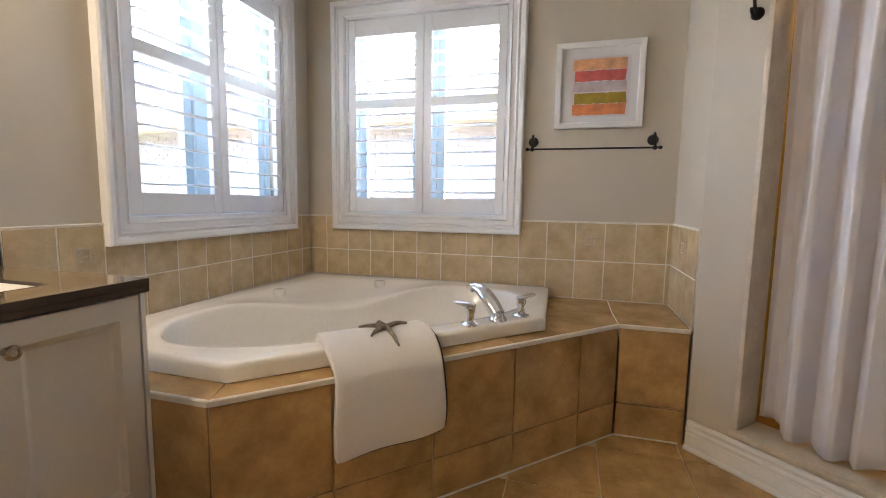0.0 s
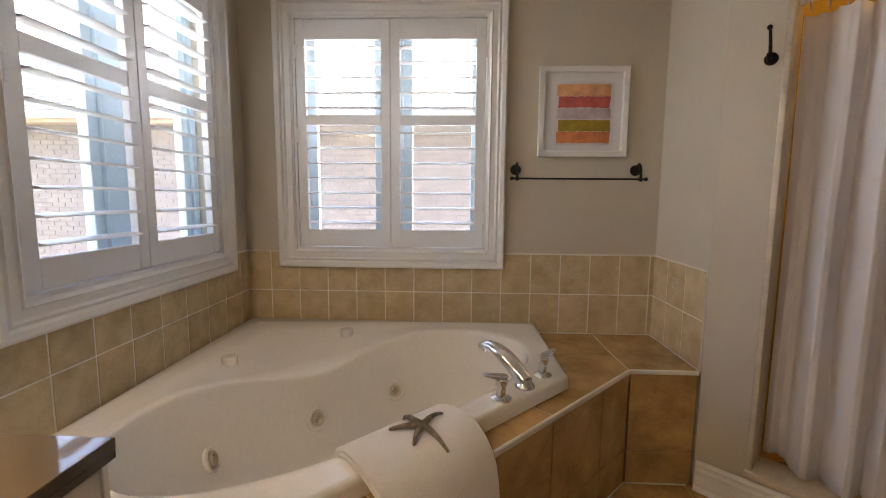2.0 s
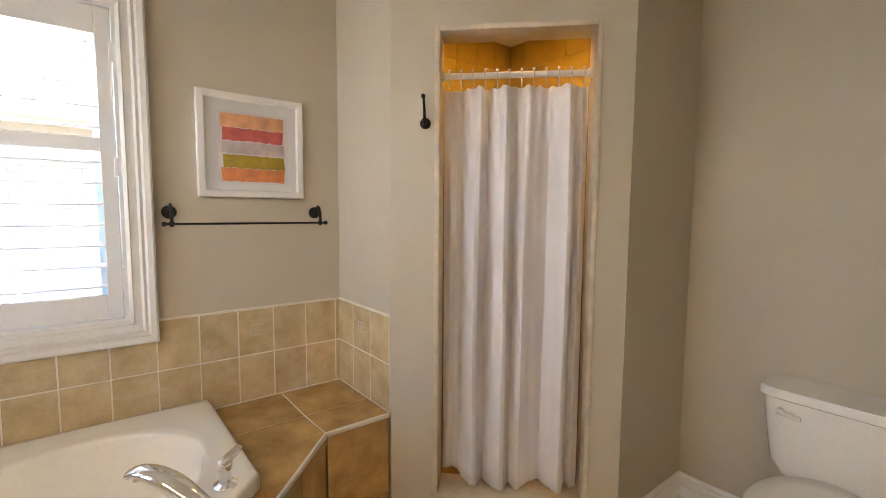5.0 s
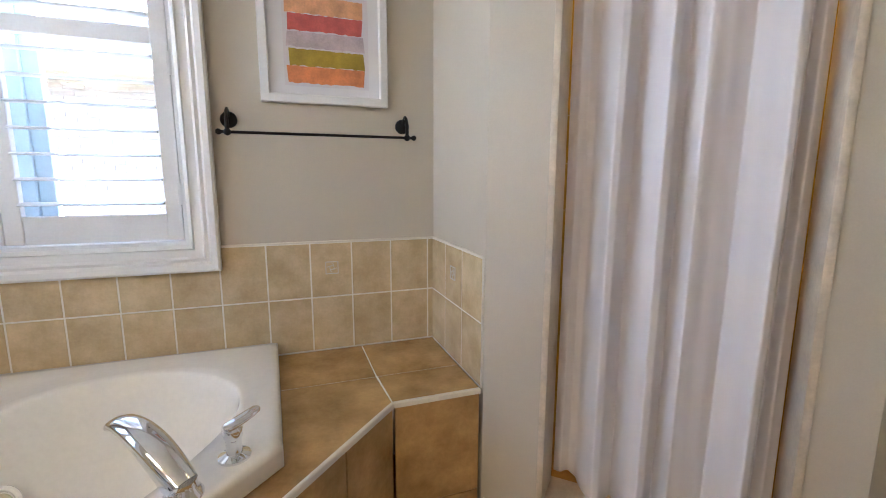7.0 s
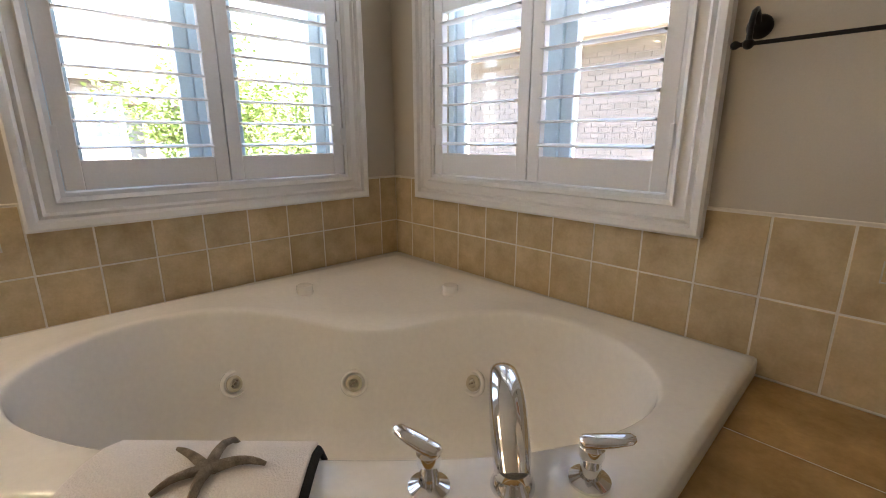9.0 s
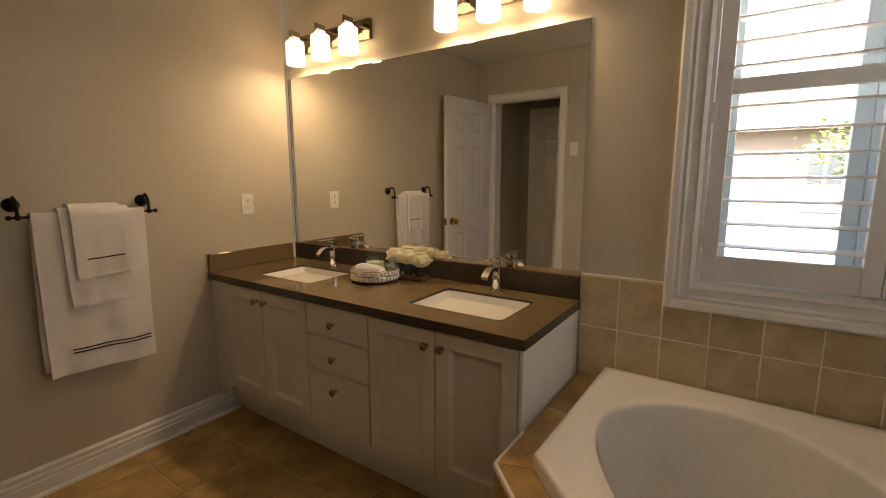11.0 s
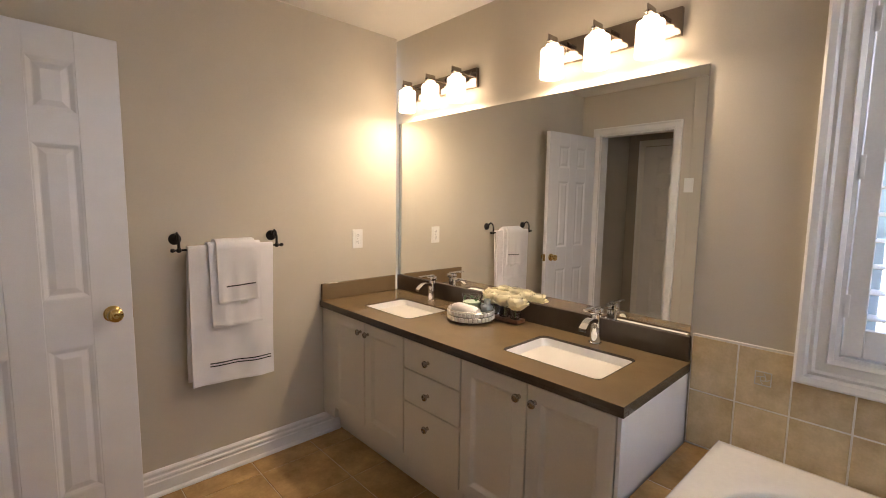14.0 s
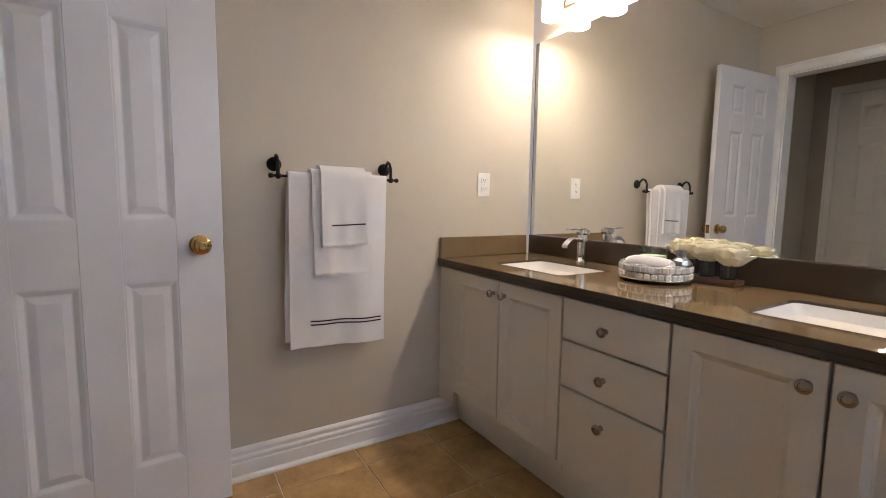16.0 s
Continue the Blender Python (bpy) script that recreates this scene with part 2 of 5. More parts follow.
    if m is not None:
        bmesh.ops.transform(bm, matrix=m, verts=vs)
    return vs


def boxed(*args, **kw):
    bm = bmesh.new()
    box(bm, *args, **kw)
    return bm


def prism(bm, pts, z0, z1, bevel=0.0):
    """An upright prism over a plan polygon given anticlockwise."""
    lo = [bm.verts.new((x, y, z0)) for x, y in pts]
    hi = [bm.verts.new((x, y, z1)) for x, y in pts]
    n = len(pts)
    top = bm.faces.new(hi)
    bm.faces.new(lo[::-1])
    for i in range(n):
        bm.faces.new((lo[i], lo[(i + 1) % n], hi[(i + 1) % n], hi[i]))
    if bevel:
        bmesh.ops.bevel(bm, geom=list(top.edges), offset=bevel, segments=1, profile=0.5, affect="EDGES")


def loft(bm, rings, closed=True, cap0=False, cap1=False):
    rows = [[bm.verts.new(p) for p in ring] for ring in rings]
    n = len(rows[0])
    for a, b in zip(rows, rows[1:]):
        for i in range(n if closed else n - 1):
            j = (i + 1) % n
            bm.faces.new((a[i], a[j], b[j], b[i]))
    if cap0:
        bm.faces.new(rows[0][::-1])
    if cap1:
        bm.faces.new(rows[-1])
    return rows


def lathe(bm, profile, m=Matrix.Identity(4), n=24, cap0=True, cap1=True):
    """Turns (radius, height) pairs about the local z axis."""
    loft(bm, [[m @ Vector((r * math.cos(2 * math.pi * i / n), r * math.sin(2 * math.pi * i / n), h)) for i in range(n)]
              for r, h in profile], True, cap0, cap1)


def tube(bm, path, radius, n=12, flat=None):
    """A round bar along a path; radius may be a list; flat: a list of width factors across."""
    path = [Vector(p) for p in path]
    rad = radius if isinstance(radius, (list, tuple)) else [radius] * len(path)
    rings, up = [], None
    for i, p in enumerate(path):
        d = (path[min(i + 1, len(path) - 1)] - path[max(i - 1, 0)]).normalized()
        if up is None:
            up = Vector((0, 0, 1)) if abs(d.z) < 0.9 else Vector((1, 0, 0))
        side = d.cross(up).normalized()
        up = side.cross(d).normalized()
        w = flat[i] if flat else 1.0
        rings.append([p + side * (rad[i] * w * math.cos(2 * math.pi * k / n)) + up * (rad[i] * math.sin(2 * math.pi * k / n))
                      for k in range(n)])
    loft(bm, rings, True, True, True)


def ball(bm, centre, r, squash=1.0, n=16):
    m = Matrix.Translation(centre) @ Matrix.Diagonal((1, 1, squash, 1))
    bmesh.ops.create_uvsphere(bm, u_segments=n, v_segments=n // 2, radius=r, matrix=m)


def mitred(bm, profile, corners, place):
    """Runs a (out, depth) profile round a rectangle (u0, u1, v0, v1); place(u, v, depth) gives the world point."""
    u0, u1, v0, v1 = corners
    rings = []
    for cu, cv, su, sv in ((u0, v0, -1, -1), (u1, v0, 1, -1), (u1, v1, 1, 1), (u0, v1, -1, 1)):
        rings.append([place(cu + su * o, cv + sv * o, d) for o, d in profile])
    rings.append(rings[0])
    rows = [[bm.verts.new(p) for p in r] for r in rings[:4]]
    n = len(profile)
    for a in range(4):
        b = (a + 1) % 4
        for i in range(n):
            j = (i + 1) % n
            bm.faces.new((rows[a][i], rows[b][i], rows[b][j], rows[a][j]))
    bmesh.ops.recalc_face_normals(bm, faces=bm.faces)


def holed(bm, a, u0, u1, z0, z1, t0, t1, holes):
    """A wall along axis a ('x' or 'y') from u0 to u1, between t0 and t1 across, with rectangular holes."""
    cuts = sorted({u0, u1, *[h[0] for h in holes], *[h[1] for h in holes]})
    for c0, c1 in zip(cuts, cuts[1:]):
        spans, mid = [(z0, z1)], (c0 + c1) / 2
        for h in holes:
            if h[0] < mid < h[1]:
                spans = [s for lo, hi in spans for s in ((lo, min(hi, h[2])), (max(lo, h[3]), hi)) if s[1] - s[0] > 1e-6]
        for lo, hi in spans:
            if a == "x":
                box(bm, c0, c1, t0, t1, lo, hi)
            else:
                box(bm, t0, t1, c0, c1, lo, hi)
    bmesh.ops.remove_doubles(bm, verts=bm.verts, dist=1e-5)
    seen, gone = {}, []
    for f in bm.faces:
        key = tuple(round(c, 4) for c in f.calc_center_median())
        if key in seen:
            gone += [f, seen[key]]
        seen[key] = f
    bmesh.ops.delete(bm, geom=gone, context="FACES_ONLY")


def structure(name, bm, mat, label, category="wall"):
    return single(name, bm, mat, label, category, kind="structure", base=(0, 0, 0))


# ---- shell ----
WIN = (-1.266, -0.282, 0.938, 2.102)      # north window, clear of its casing: x0, x1, z0, z1
WINW = (1.488, 2.452, 0.938, 2.102)       # west window: y0, y1, z0, z1
bm = bmesh.new()
holed(bm, "y", SY - TH, NY, 0, CEIL, WX - 0.16, WX, [WINW])
for v in bm.verts:                        # the wall runs slightly off square behind the vanity
    if v.co.y < 0:
        v.co.x -= 0.031
structure("wall_west", bm, WALL, "greige painted wall behind the vanity mirror")
bm = bmesh.new()
holed(bm, "x", WX - 0.16, 1.95, 0, CEIL, NY, NY + 0.16, [WIN])
structure("wall_north", bm, WALL, "greige painted wall over the tub")
structure("wall_south", boxed(WX, 1.62, SY - TH, SY, 0, CEIL), WALL, "greige painted wall with the towel bar")
DOOR = (-0.545, 0.135, 0.0, 2.05)
bm = bmesh.new()
holed(bm, "y", SY, RY - TH, 0, CEIL, DX, DX + TH, [DOOR])
structure("wall_door", bm, WALL, "greige painted wall with the doorway")
structure("wall_alcove_south", boxed(DX, EX, RY - TH, RY, 0, CEIL, bevel=0.004), WALL, "greige painted side wall of the toilet alcove")
structure("wall_east", boxed(EX, EX + TH, RY - TH, NY, 0, CEIL), WALL, "greige painted wall behind the toilet")
structure("wall_shower_south", boxed(1.255, EX, SHY, SHY + 0.10, 0, CEIL), WALL, "greige painted side wall of the shower")

# diagonal shower wall: s runs along its face from the corner by the tub, n goes into the shower
DIAG = Matrix.Translation((PX + 0.005, 2.215, 0)) @ pose(0, 0, 0, 0, 0, -45)
bm = bmesh.new()
holed(bm, "x", 0.0, 0.932, 0, CEIL, 0, 0.13, [(0.175, 0.81, 0.145, 2.09)])
bm.transform(DIAG)
structure("wall_shower_front", bm, WALL, "greige painted diagonal wall with the shower opening")
bm = bmesh.new()
prism(bm, [(PX, 2.222), (PX + 0.10, 2.125), (PX + 0.12, 2.225), (PX + 0.12, NY), (PX, NY)], 0, CEIL)
structure("wall_beside_tub", bm, WALL, "greige painted short wall beside the tub")
structure("ceiling", boxed(WX - 0.16, 1.95, SY - TH, NY + 0.16, CEIL, CEIL + 0.1), CEILM, "white painted ceiling", "ceiling")
structure("floor", boxed(WX - 0.16, 2.0, -1.6, NY + 0.16, -0.15, -0.003), GROUTF, "brown ceramic tile floor with tan grout", "floor")

# shower inside
SHT = surface("golden shower tile", (0.46, 0.30, 0.05), 0.3, var=0.08, scale=9, fine=90, bump=0.03)
bm = bmesh.new()
for i in range(8):
    for k in range(12):
        x0, z0 = PX + 0.13 + i * 0.155, k * 0.205
        if x0 < EX - 0.1:
            box(bm, x0, min(x0 + 0.152, EX - 0.006), NY - 0.008, NY - 0.001, z0, min(z0 + 0.202, CEIL))
        y0 = SHY + 0.11 + i * 0.155
        if y0 < NY - 0.1:
            box(bm, EX - 0.008, EX - 0.001, y0, min(y0 + 0.152, NY - 0.01), z0, min(z0 + 0.202, CEIL))
tagged(structure("shower_wall_tile", bm, SHT, "golden ceramic tile inside the shower", "tile"), kind="structure")
bm = bmesh.new()
lathe(bm, [(0.075, CEIL - 0.012), (0.085, CEIL - 0.012), (0.09, CEIL - 0.001)], Matrix.Translation((1.28, 2.15, 0)), 24, False, False)
lamp = thing("shower_ceiling_lamp", "white recessed ceiling lamp inside the shower, lit", "lamp", (1.28, 2.15, CEIL - 0.02))
part("ring", bm, TRIM, lamp)
bm = bmesh.new()
lathe(bm, [(0.073, CEIL - 0.010), (0.073, CEIL - 0.004)], Matrix.Translation((1.28, 2.15, 0)), 24)
part("lens", bm, SHOWERL, lamp, "lit frosted lens")

# stone lining of the shower opening, standing a little proud
jamb = thing("shower_jamb", "beige stone slabs lining the shower opening", "jamb", (0.95, 1.86, 0), kind="structure")
for nm, a in (("jamb_side", (0.172, 0.192, -0.006, 0.135, 0.165, 2.092)), ("jamb_side", (0.792, 0.813, -0.006, 0.135, 0.165, 2.092)),
              ("jamb_head", (0.192, 0.792, -0.006, 0.135, 2.07, 2.092)), ("curb", (0.168, 0.817, -0.02, 0.15, 0.140, 0.165))):
    bm = boxed(*a, bevel=0.004, seg=2)
    bm.transform(DIAG)
    part(nm, bm, MARBLE, jamb, smooth=30)

# hall behind the doorway, its dimness and the closet's shade set by colour
structure("hall_wall_east", boxed(1.62, 1.72, -1.1, RY - TH, 0, CEIL), HALLW, "greige painted hall wall, dimmed in its colour")
structure("hall_wall_south", boxed(DX + TH, 1.72, -1.25, -1.13, 0, CEIL), DARK, "closet wall at the end of the hall, shade in its colour")
structure("hall_wall_west", boxed(DX, DX + TH, -1.25, SY - TH, 0, CEIL), DARK, "closet side wall, shade in its colour")
structure("hall_ceiling", boxed(DX, 1.72, -1.25, SY - TH, CEIL, CEIL + 0.1), CEILM, "hall ceiling", "ceiling")
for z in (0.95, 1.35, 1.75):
    single("closet_shelf", boxed(DX + TH + 0.002, 1.55, -1.128, -0.92, z, z + 0.02), DARK, "closet shelf in the hall, shade in its colour", "shelf", "closet shelves")


def profile_run(name, profile, a, b, mat, label, inward):
    """A trim (out, z) profile from plan point a to b, standing out towards inward."""
    n = Vector((*inward, 0)).normalized()
    bm = bmesh.new()
    loft(bm, [[Vector((*p, 0)) + n * o + Vector((0, 0, z)) for o, z in profile] for p in (a, b)], True, True, True)
    bmesh.ops.recalc_face_normals(bm, faces=bm.faces)
    return structure(name, bm, mat, label, "baseboard")


BASEP = [(0, 0), (0.018, 0), (0.018, 0.066), (0.014, 0.070), (0.014, 0.076), (0.018, 0.082), (0.017, 0.090), (0.011, 0.095), (0.011, 0.102), (0.014, 0.108), (0.013, 0.115), (0.007, 0.122), (0, 0.124)]
SHOE = [(0.018, 0), (0.032, 0), (0.0305, 0.008), (0.026, 0.014), (0.018, 0.018)]
d45 = Vector((R2, -R2))
c0 = Vector((PX + 0.005, 2.215))
c1 = c0 + d45 * 0.932
for a, b, inward in (((-1.10, SY), (DX, SY), (0, 1)), ((DX, SY), (DX, DOOR[0] - 0.075), (-1, 0)), ((DX, DOOR[1] + 0.07), (DX, RY), (-1, 0)),
                     ((DX, RY), (EX, RY), (0, 1)), ((EX, RY), (EX, SHY), (-1, 0)), ((c1.x, SHY), (EX, SHY), (0, -1)),
                     (tuple(c0), tuple(c1), (-R2, -R2))):
    profile_run("baseboard", BASEP, a, b, TRIM, "white moulded baseboard", inward)
    profile_run("trim", SHOE, a, b, TRIM, "white quarter-round shoe moulding", inward)

# ---- windows: casing, shutters, sash, glass ----
CASING = [(0.0, -0.002), (0.0, 0.020), (0.012, 0.030), (0.016, 0.024), (0.040, 0.024), (0.048, 0.032), (0.058, 0.026),
          (0.066, 0.038), (0.084, 0.040), (0.092, 0.034), (0.092, -0.002)]


def shutter_window(name, span, place, label):
    """place(u, z, d): world point, u along the wall, d metres from the wall's face into the room."""
    u0, u1, z0, z1 = span

    def slab(a0, a1, b0, b1, d0, d1, bevel=0.002):
        bm = boxed(a0, a1, d0, d1, b0, b1, bevel=bevel)
        for v in bm.verts:
            v.co = place(v.co.x, v.co.z, v.co.y)
        bmesh.ops.recalc_face_normals(bm, faces=bm.faces)
        return bm

    win = thing(name, label, "window", place((u0 + u1) / 2, z0, 0), kind="structure")
    bm = bmesh.new()
    mitred(bm, CASING, (u0, u1, z0, z1), place)
    part("window_casing", bm, TRIM, win, "white moulded window casing")
    bm = bmesh.new()
    mitred(bm, [(0.0, 0.014), (-0.012, 0.014), (-0.012, -0.05), (0.0, -0.05)], (u0, u1, z0, z1), place)
    part("shutter_frame", bm, SHUT, win)
    mid = (u0 + u1) / 2
    for a, b in ((u0 + 0.015, mid - 0.0015), (mid + 0.0015, u1 - 0.015)):
        bm = slab(a + 0.047, b - 0.047, z0 + 0.019, z0 + 0.020, -0.016, 0.004, 0)
        panel = part("shutter_panel", bm, SHUT, win, "white plantation shutter panel with open louvres")
        w = 0.047
        for c0_, c1_, e0, e1 in ((a, a + w, z0 + 0.0175, z1 - 0.0165), (b - w, b, z0 + 0.0175, z1 - 0.0165)):
            part("stile", slab(c0_, c1_, e0, e1, -0.02, 0.009), SHUT, panel)
        for e0, e1 in ((z0 + 0.0175, z0 + 0.104), (1.574, 1.624), (z1 - 0.112, z1 - 0.0165)):
            part("rail", slab(a + w, b - w, e0, e1, -0.018, 0.007), SHUT, panel)
        for lo, hi, count in ((z0 + 0.104, 1.574, 7), (1.624, z1 - 0.112, 5)):
            for k in range(count):
                z = lo + (hi - lo) * (k + 0.5) / count
                tilt = radians(LOUVRE)
                bm = bmesh.new()
                ring = []
                for q in range(12):
                    ang = 2 * math.pi * q / 12
                    cd, cz = 0.038 * math.cos(ang), 0.0052 * math.sin(ang)
                    ring.append((cd * math.cos(tilt) - cz * math.sin(tilt) - 0.006, cd * math.sin(tilt) + cz * math.cos(tilt)))
                loft(bm, [[place(u, z + cz, cd) for cd, cz in ring] for u in (a + w + 0.001, b - w - 0.001)], True, True, True)
                bmesh.ops.recalc_face_normals(bm, faces=bm.faces)
                part("louvre", bm, SHUT, panel, smooth=50)
        for z in (z0 + 0.17, (z0 + z1) / 2, z1 - 0.17):
            edge = a if a < mid - 0.1 else b
            part("hinge", slab(edge - 0.008, edge + 0.008, z - 0.035, z + 0.035, 0.010, 0.014, 0.001), SHUT, panel)
    # vinyl window behind the shutters: frame, two sashes, glass
    for a0, a1, b0, b1 in ((u0, u0 + 0.035, z0, z1), (u1 - 0.035, u1, z0, z1), (u0, u1, z0, z0 + 0.04), (u0, u1, z1 - 0.04, z1),
                           (mid - 0.055, mid + 0.055, z0, z1)):
        part("window_frame", slab(a0, a1, b0, b1, -0.155, -0.085), VINYL, win)
    for a, b in ((u0 + 0.035, mid - 0.055), (mid + 0.055, u1 - 0.035)):
        for a0, a1, b0, b1 in ((a, a + 0.045, z0 + 0.04, z1 - 0.04), (b - 0.045, b, z0 + 0.04, z1 - 0.04),
                               (a + 0.045, b - 0.045, z0 + 0.04, z0 + 0.085), (a + 0.045, b - 0.045, z1 - 0.085, z1 - 0.04)):
            part("sash", slab(a0, a1, b0, b1, -0.140, -0.100), VINYL, win)
        pane = part("pane", slab(a + 0.04, b - 0.04, z0 + 0.08, z1 - 0.08, -0.123, -0.117, 0), GLASS, win, "clear glass pane")
        pane.visible_shadow = False
    return win


LOUVRE = -4.0
shutter_window("window_1", WINW, lambda u, z, d: Vector((WX + d, u, z)), "white plantation shutters in a moulded casing, louvres open")
shutter_window("window_2", WIN, lambda u, z, d: Vector((u, NY - d, z)), "white plantation shutters in a moulded casing beside the framed print")

# ---- doorway: casing, jamb, open door ----
frame_ = thing("door_frame", "white moulded casing round the doorway", "door frame", (DX, -0.2, 0), kind="structure")
DCAS = [(0, 0), (0, 0.012), (0.012, 0.016), (0.045, 0.016), (0.055, 0.022), (0.064, 0.022), (0.064, 0)]
for sgn, xx in ((-1, DX), (1, DX + TH)):
    bm = bmesh.new()
    mitred(bm, DCAS, (DOOR[0] + 0.008, DOOR[1] - 0.008, -0.3, DOOR[3] - 0.008), lambda u, v, d: Vector((xx + sgn * d, u, v)))
    bmesh.ops.bisect_plane(bm, geom=bm.verts[:] + bm.edges[:] + bm.faces[:], plane_co=(0, 0, 0.002), plane_no=(0, 0, 1), clear_inner=True)
    part("casing", bm, TRIM, frame_)
for y0, y1, z0, z1 in ((DOOR[0], DOOR[0] + 0.018, 0.002, DOOR[3]), (DOOR[1] - 0.018, DOOR[1], 0.002, DOOR[3]),
                       (DOOR[0] + 0.018, DOOR[1] - 0.018, DOOR[3] - 0.018, DOOR[3])):
    part("jamb", boxed(DX + 0.001, DX + TH - 0.001, y0, y1, z0, z1), TRIM, frame_)


def panel_door(name, label, base, turn, width=0.665, height=2.02, knob=True):
    """A six-panel door; local x runs from the hinge to the free edge, its faces look along y."""
    m = pose(*base, 0, 0, turn)
    door = thing(name, label, "door", base, turn=turn, kind="structure")

    def add(nm, bm, mat, parent, **kw):
        bm.transform(m)
        return part(nm, bm, mat, parent, **kw)

    add("core", boxed(0.002, width - 0.002, -0.010, 0.010, 0.012, height - 0.002), DOORM, door)
    cols = [(0.135, 0.280), (0.383, 0.528)]
    rows = [(0.205, 0.815), (1.005, 1.603), (1.712, 1.910)]
    for x0, x1 in ((0, 0.135), (0.280, 0.383), (0.528, width)):
        add("stile", boxed(x0, x1, -0.0175, 0.0175, 0.010, height, bevel=0.0015), DOORM, door)
    for x0, x1 in cols:
        for z0, z1 in ((0.010, 0.205), (0.815, 1.005), (1.603, 1.712), (1.910, height)):
            add("rail", boxed(x0, x1, -0.0175, 0.0175, z0, z1), DOORM, door)
        for z0, z1 in rows:
            for s in (-1, 1):
                bm = bmesh.new()
                steps = [(0.0, 0.0172), (0.006, 0.0165), (0.020, 0.011), (0.024, 0.011), (0.044, 0.0155)]
                loft(bm, [[(x, s * d, z) for x, z in ((x0 + o, z0 + o), (x1 - o, z0 + o), (x1 - o, z1 - o), (x0 + o, z1 - o))]
                          for o, d in steps], True, False, True)
                bmesh.ops.recalc_face_normals(bm, faces=bm.faces)
                if s < 0 and bm.faces[-1].normal.y > 0 or s > 0 and bm.faces[-1].normal.y < 0:
                    bmesh.ops.reverse_faces(bm, faces=bm.faces)
                add("panel", bm, DOORM, door)
    if knob:
        for s in (-1, 1):
            bm = bmesh.new()
            lathe(bm, [(0.0, 0.0), (0.033, 0.0), (0.033, 0.005), (0.027, 0.010), (0.014, 0.013), (0.012, 0.024), (0.022, 0.032),
                       (0.028, 0.042), (0.027, 0.052), (0.018, 0.060), (0.008, 0.061), (0.0, 0.058)],
                  Matrix.Translation((width - 0.070, s * 0.0175, 0.925)) @ pose(0, 0, 0, -90 * s), 28, False, False)
            bmesh.ops.remove_doubles(bm, verts=bm.verts, dist=1e-5)
            add("door_knob", bm, BRASS, door, label="polished brass knob", smooth=40)
        add("latch_plate", boxed(width - 0.001, width + 0.002, -0.012, 0.012, 0.895, 0.955), BRASS, door)
    return door


panel_door("door_1", "white six-panel door standing open, brass knob", (0.604, -0.585, 0.0), 180 + 4.2)
hall = panel_door("door_2", "white six-panel hall door, closed", (1.600, 0.13, 0.0), -90, knob=False)
bm = bmesh.new()
mitred(bm, DCAS, (-0.545, 0.14, -0.3, 2.03), lambda u, v, d: Vector((1.62 - d, u, v)))
bmesh.ops.bisect_plane(bm, geom=bm.verts[:] + bm.edges[:] + bm.faces[:], plane_co=(0, 0, 0.002), plane_no=(0, 0, 1), clear_inner=True)
structure("hall_door_casing", bm, TRIM, "white casing of the hall door", "trim")

# ---- bathtub ----
TUBC = Vector((-0.713, 1.893))
PENT = [(-1.531, 2.708), (-0.022, 2.708), (-0.006, 2.020), (-0.838, 1.188), (-1.531, 1.200)]


def uv(u, v):
    return Vector((WX + 0.003 + (u + v) * R2, NY + (u - v) * R2))


HALF = [(0.0, 1.475), (0.20, 1.472), (0.40, 1.452), (0.60, 1.385), (0.725, 1.28), (0.765, 1.14), (0.73, 0.98), (0.60, 0.85),
        (0.40, 0.775), (0.20, 0.765), (0.0, 0.785)]
LOOP = HALF + [(-u, v) for u, v in HALF[-2:0:-1]]


def opening_radius():
    pts, n = [], len(LOOP)
    for i in range(n):
        p0, p1, p2, p3 = (np.array(LOOP[(i + k) % n]) for k in (-1, 0, 1, 2))
        for s in np.linspace(0, 1, 12, endpoint=False):
            pts.append(0.5 * (2 * p1 + (p2 - p0) * s + (2 * p0 - 5 * p1 + 4 * p2 - p3) * s * s + (3 * p1 - p0 - 3 * p2 + p3) * s ** 3))
    xy = [uv(*p) - TUBC for p in pts]
    ang = np.array([math.atan2(p.y, p.x) for p in xy])
    rad = np.array([p.length for p in xy])
    order = np.argsort(ang)
    return np.concatenate([ang[order] - 2 * math.pi, ang[order], ang[order] + 2 * math.pi]), np.tile(rad[order], 3)


OA, OR = opening_radius()


def pent_radius(a):
    d = Vector((math.cos(a), math.sin(a)))
    best = 9.0
    for i in range(5):
        p, q = Vector(PENT[i]) - TUBC, Vector(PENT[(i + 1) % 5]) - TUBC
        e = q - p
        den = d.x * e.y - d.y * e.x
        if abs(den) > 1e-9:
            t = (p.x * e.y - p.y * e.x) / den
            s = (p.x * d.y - p.y * d.x) / den
            if t > 0 and -1e-6 <= s <= 1 + 1e-6:
                best = min(best, t)
    return best


corner_angles = [math.atan2(p[1] - TUBC.y, p[0] - TUBC.x) for p in PENT]
angles = sorted([a for a in np.linspace(-math.pi, math.pi, 144, endpoint=False) if min(abs(a - c) for c in corner_angles) > 0.015] + corner_angles)
toward = math.atan2(1, -1)                      # the way to the corner of the room


def tub_ring(outer, scale, inset, z, dent, lip=0.0):
    """outer: share of the way from the opening to the outline; scale: of the opening, below the rim."""
    ring = []
    for a in angles:
        ro, rp = float(np.interp(a, OA, OR)), pent_radius(a)
        r = (ro + (rp - ro) * outer if outer is not None else ro * scale) - inset
        off = abs((a - toward + math.pi) % (2 * math.pi) - math.pi)
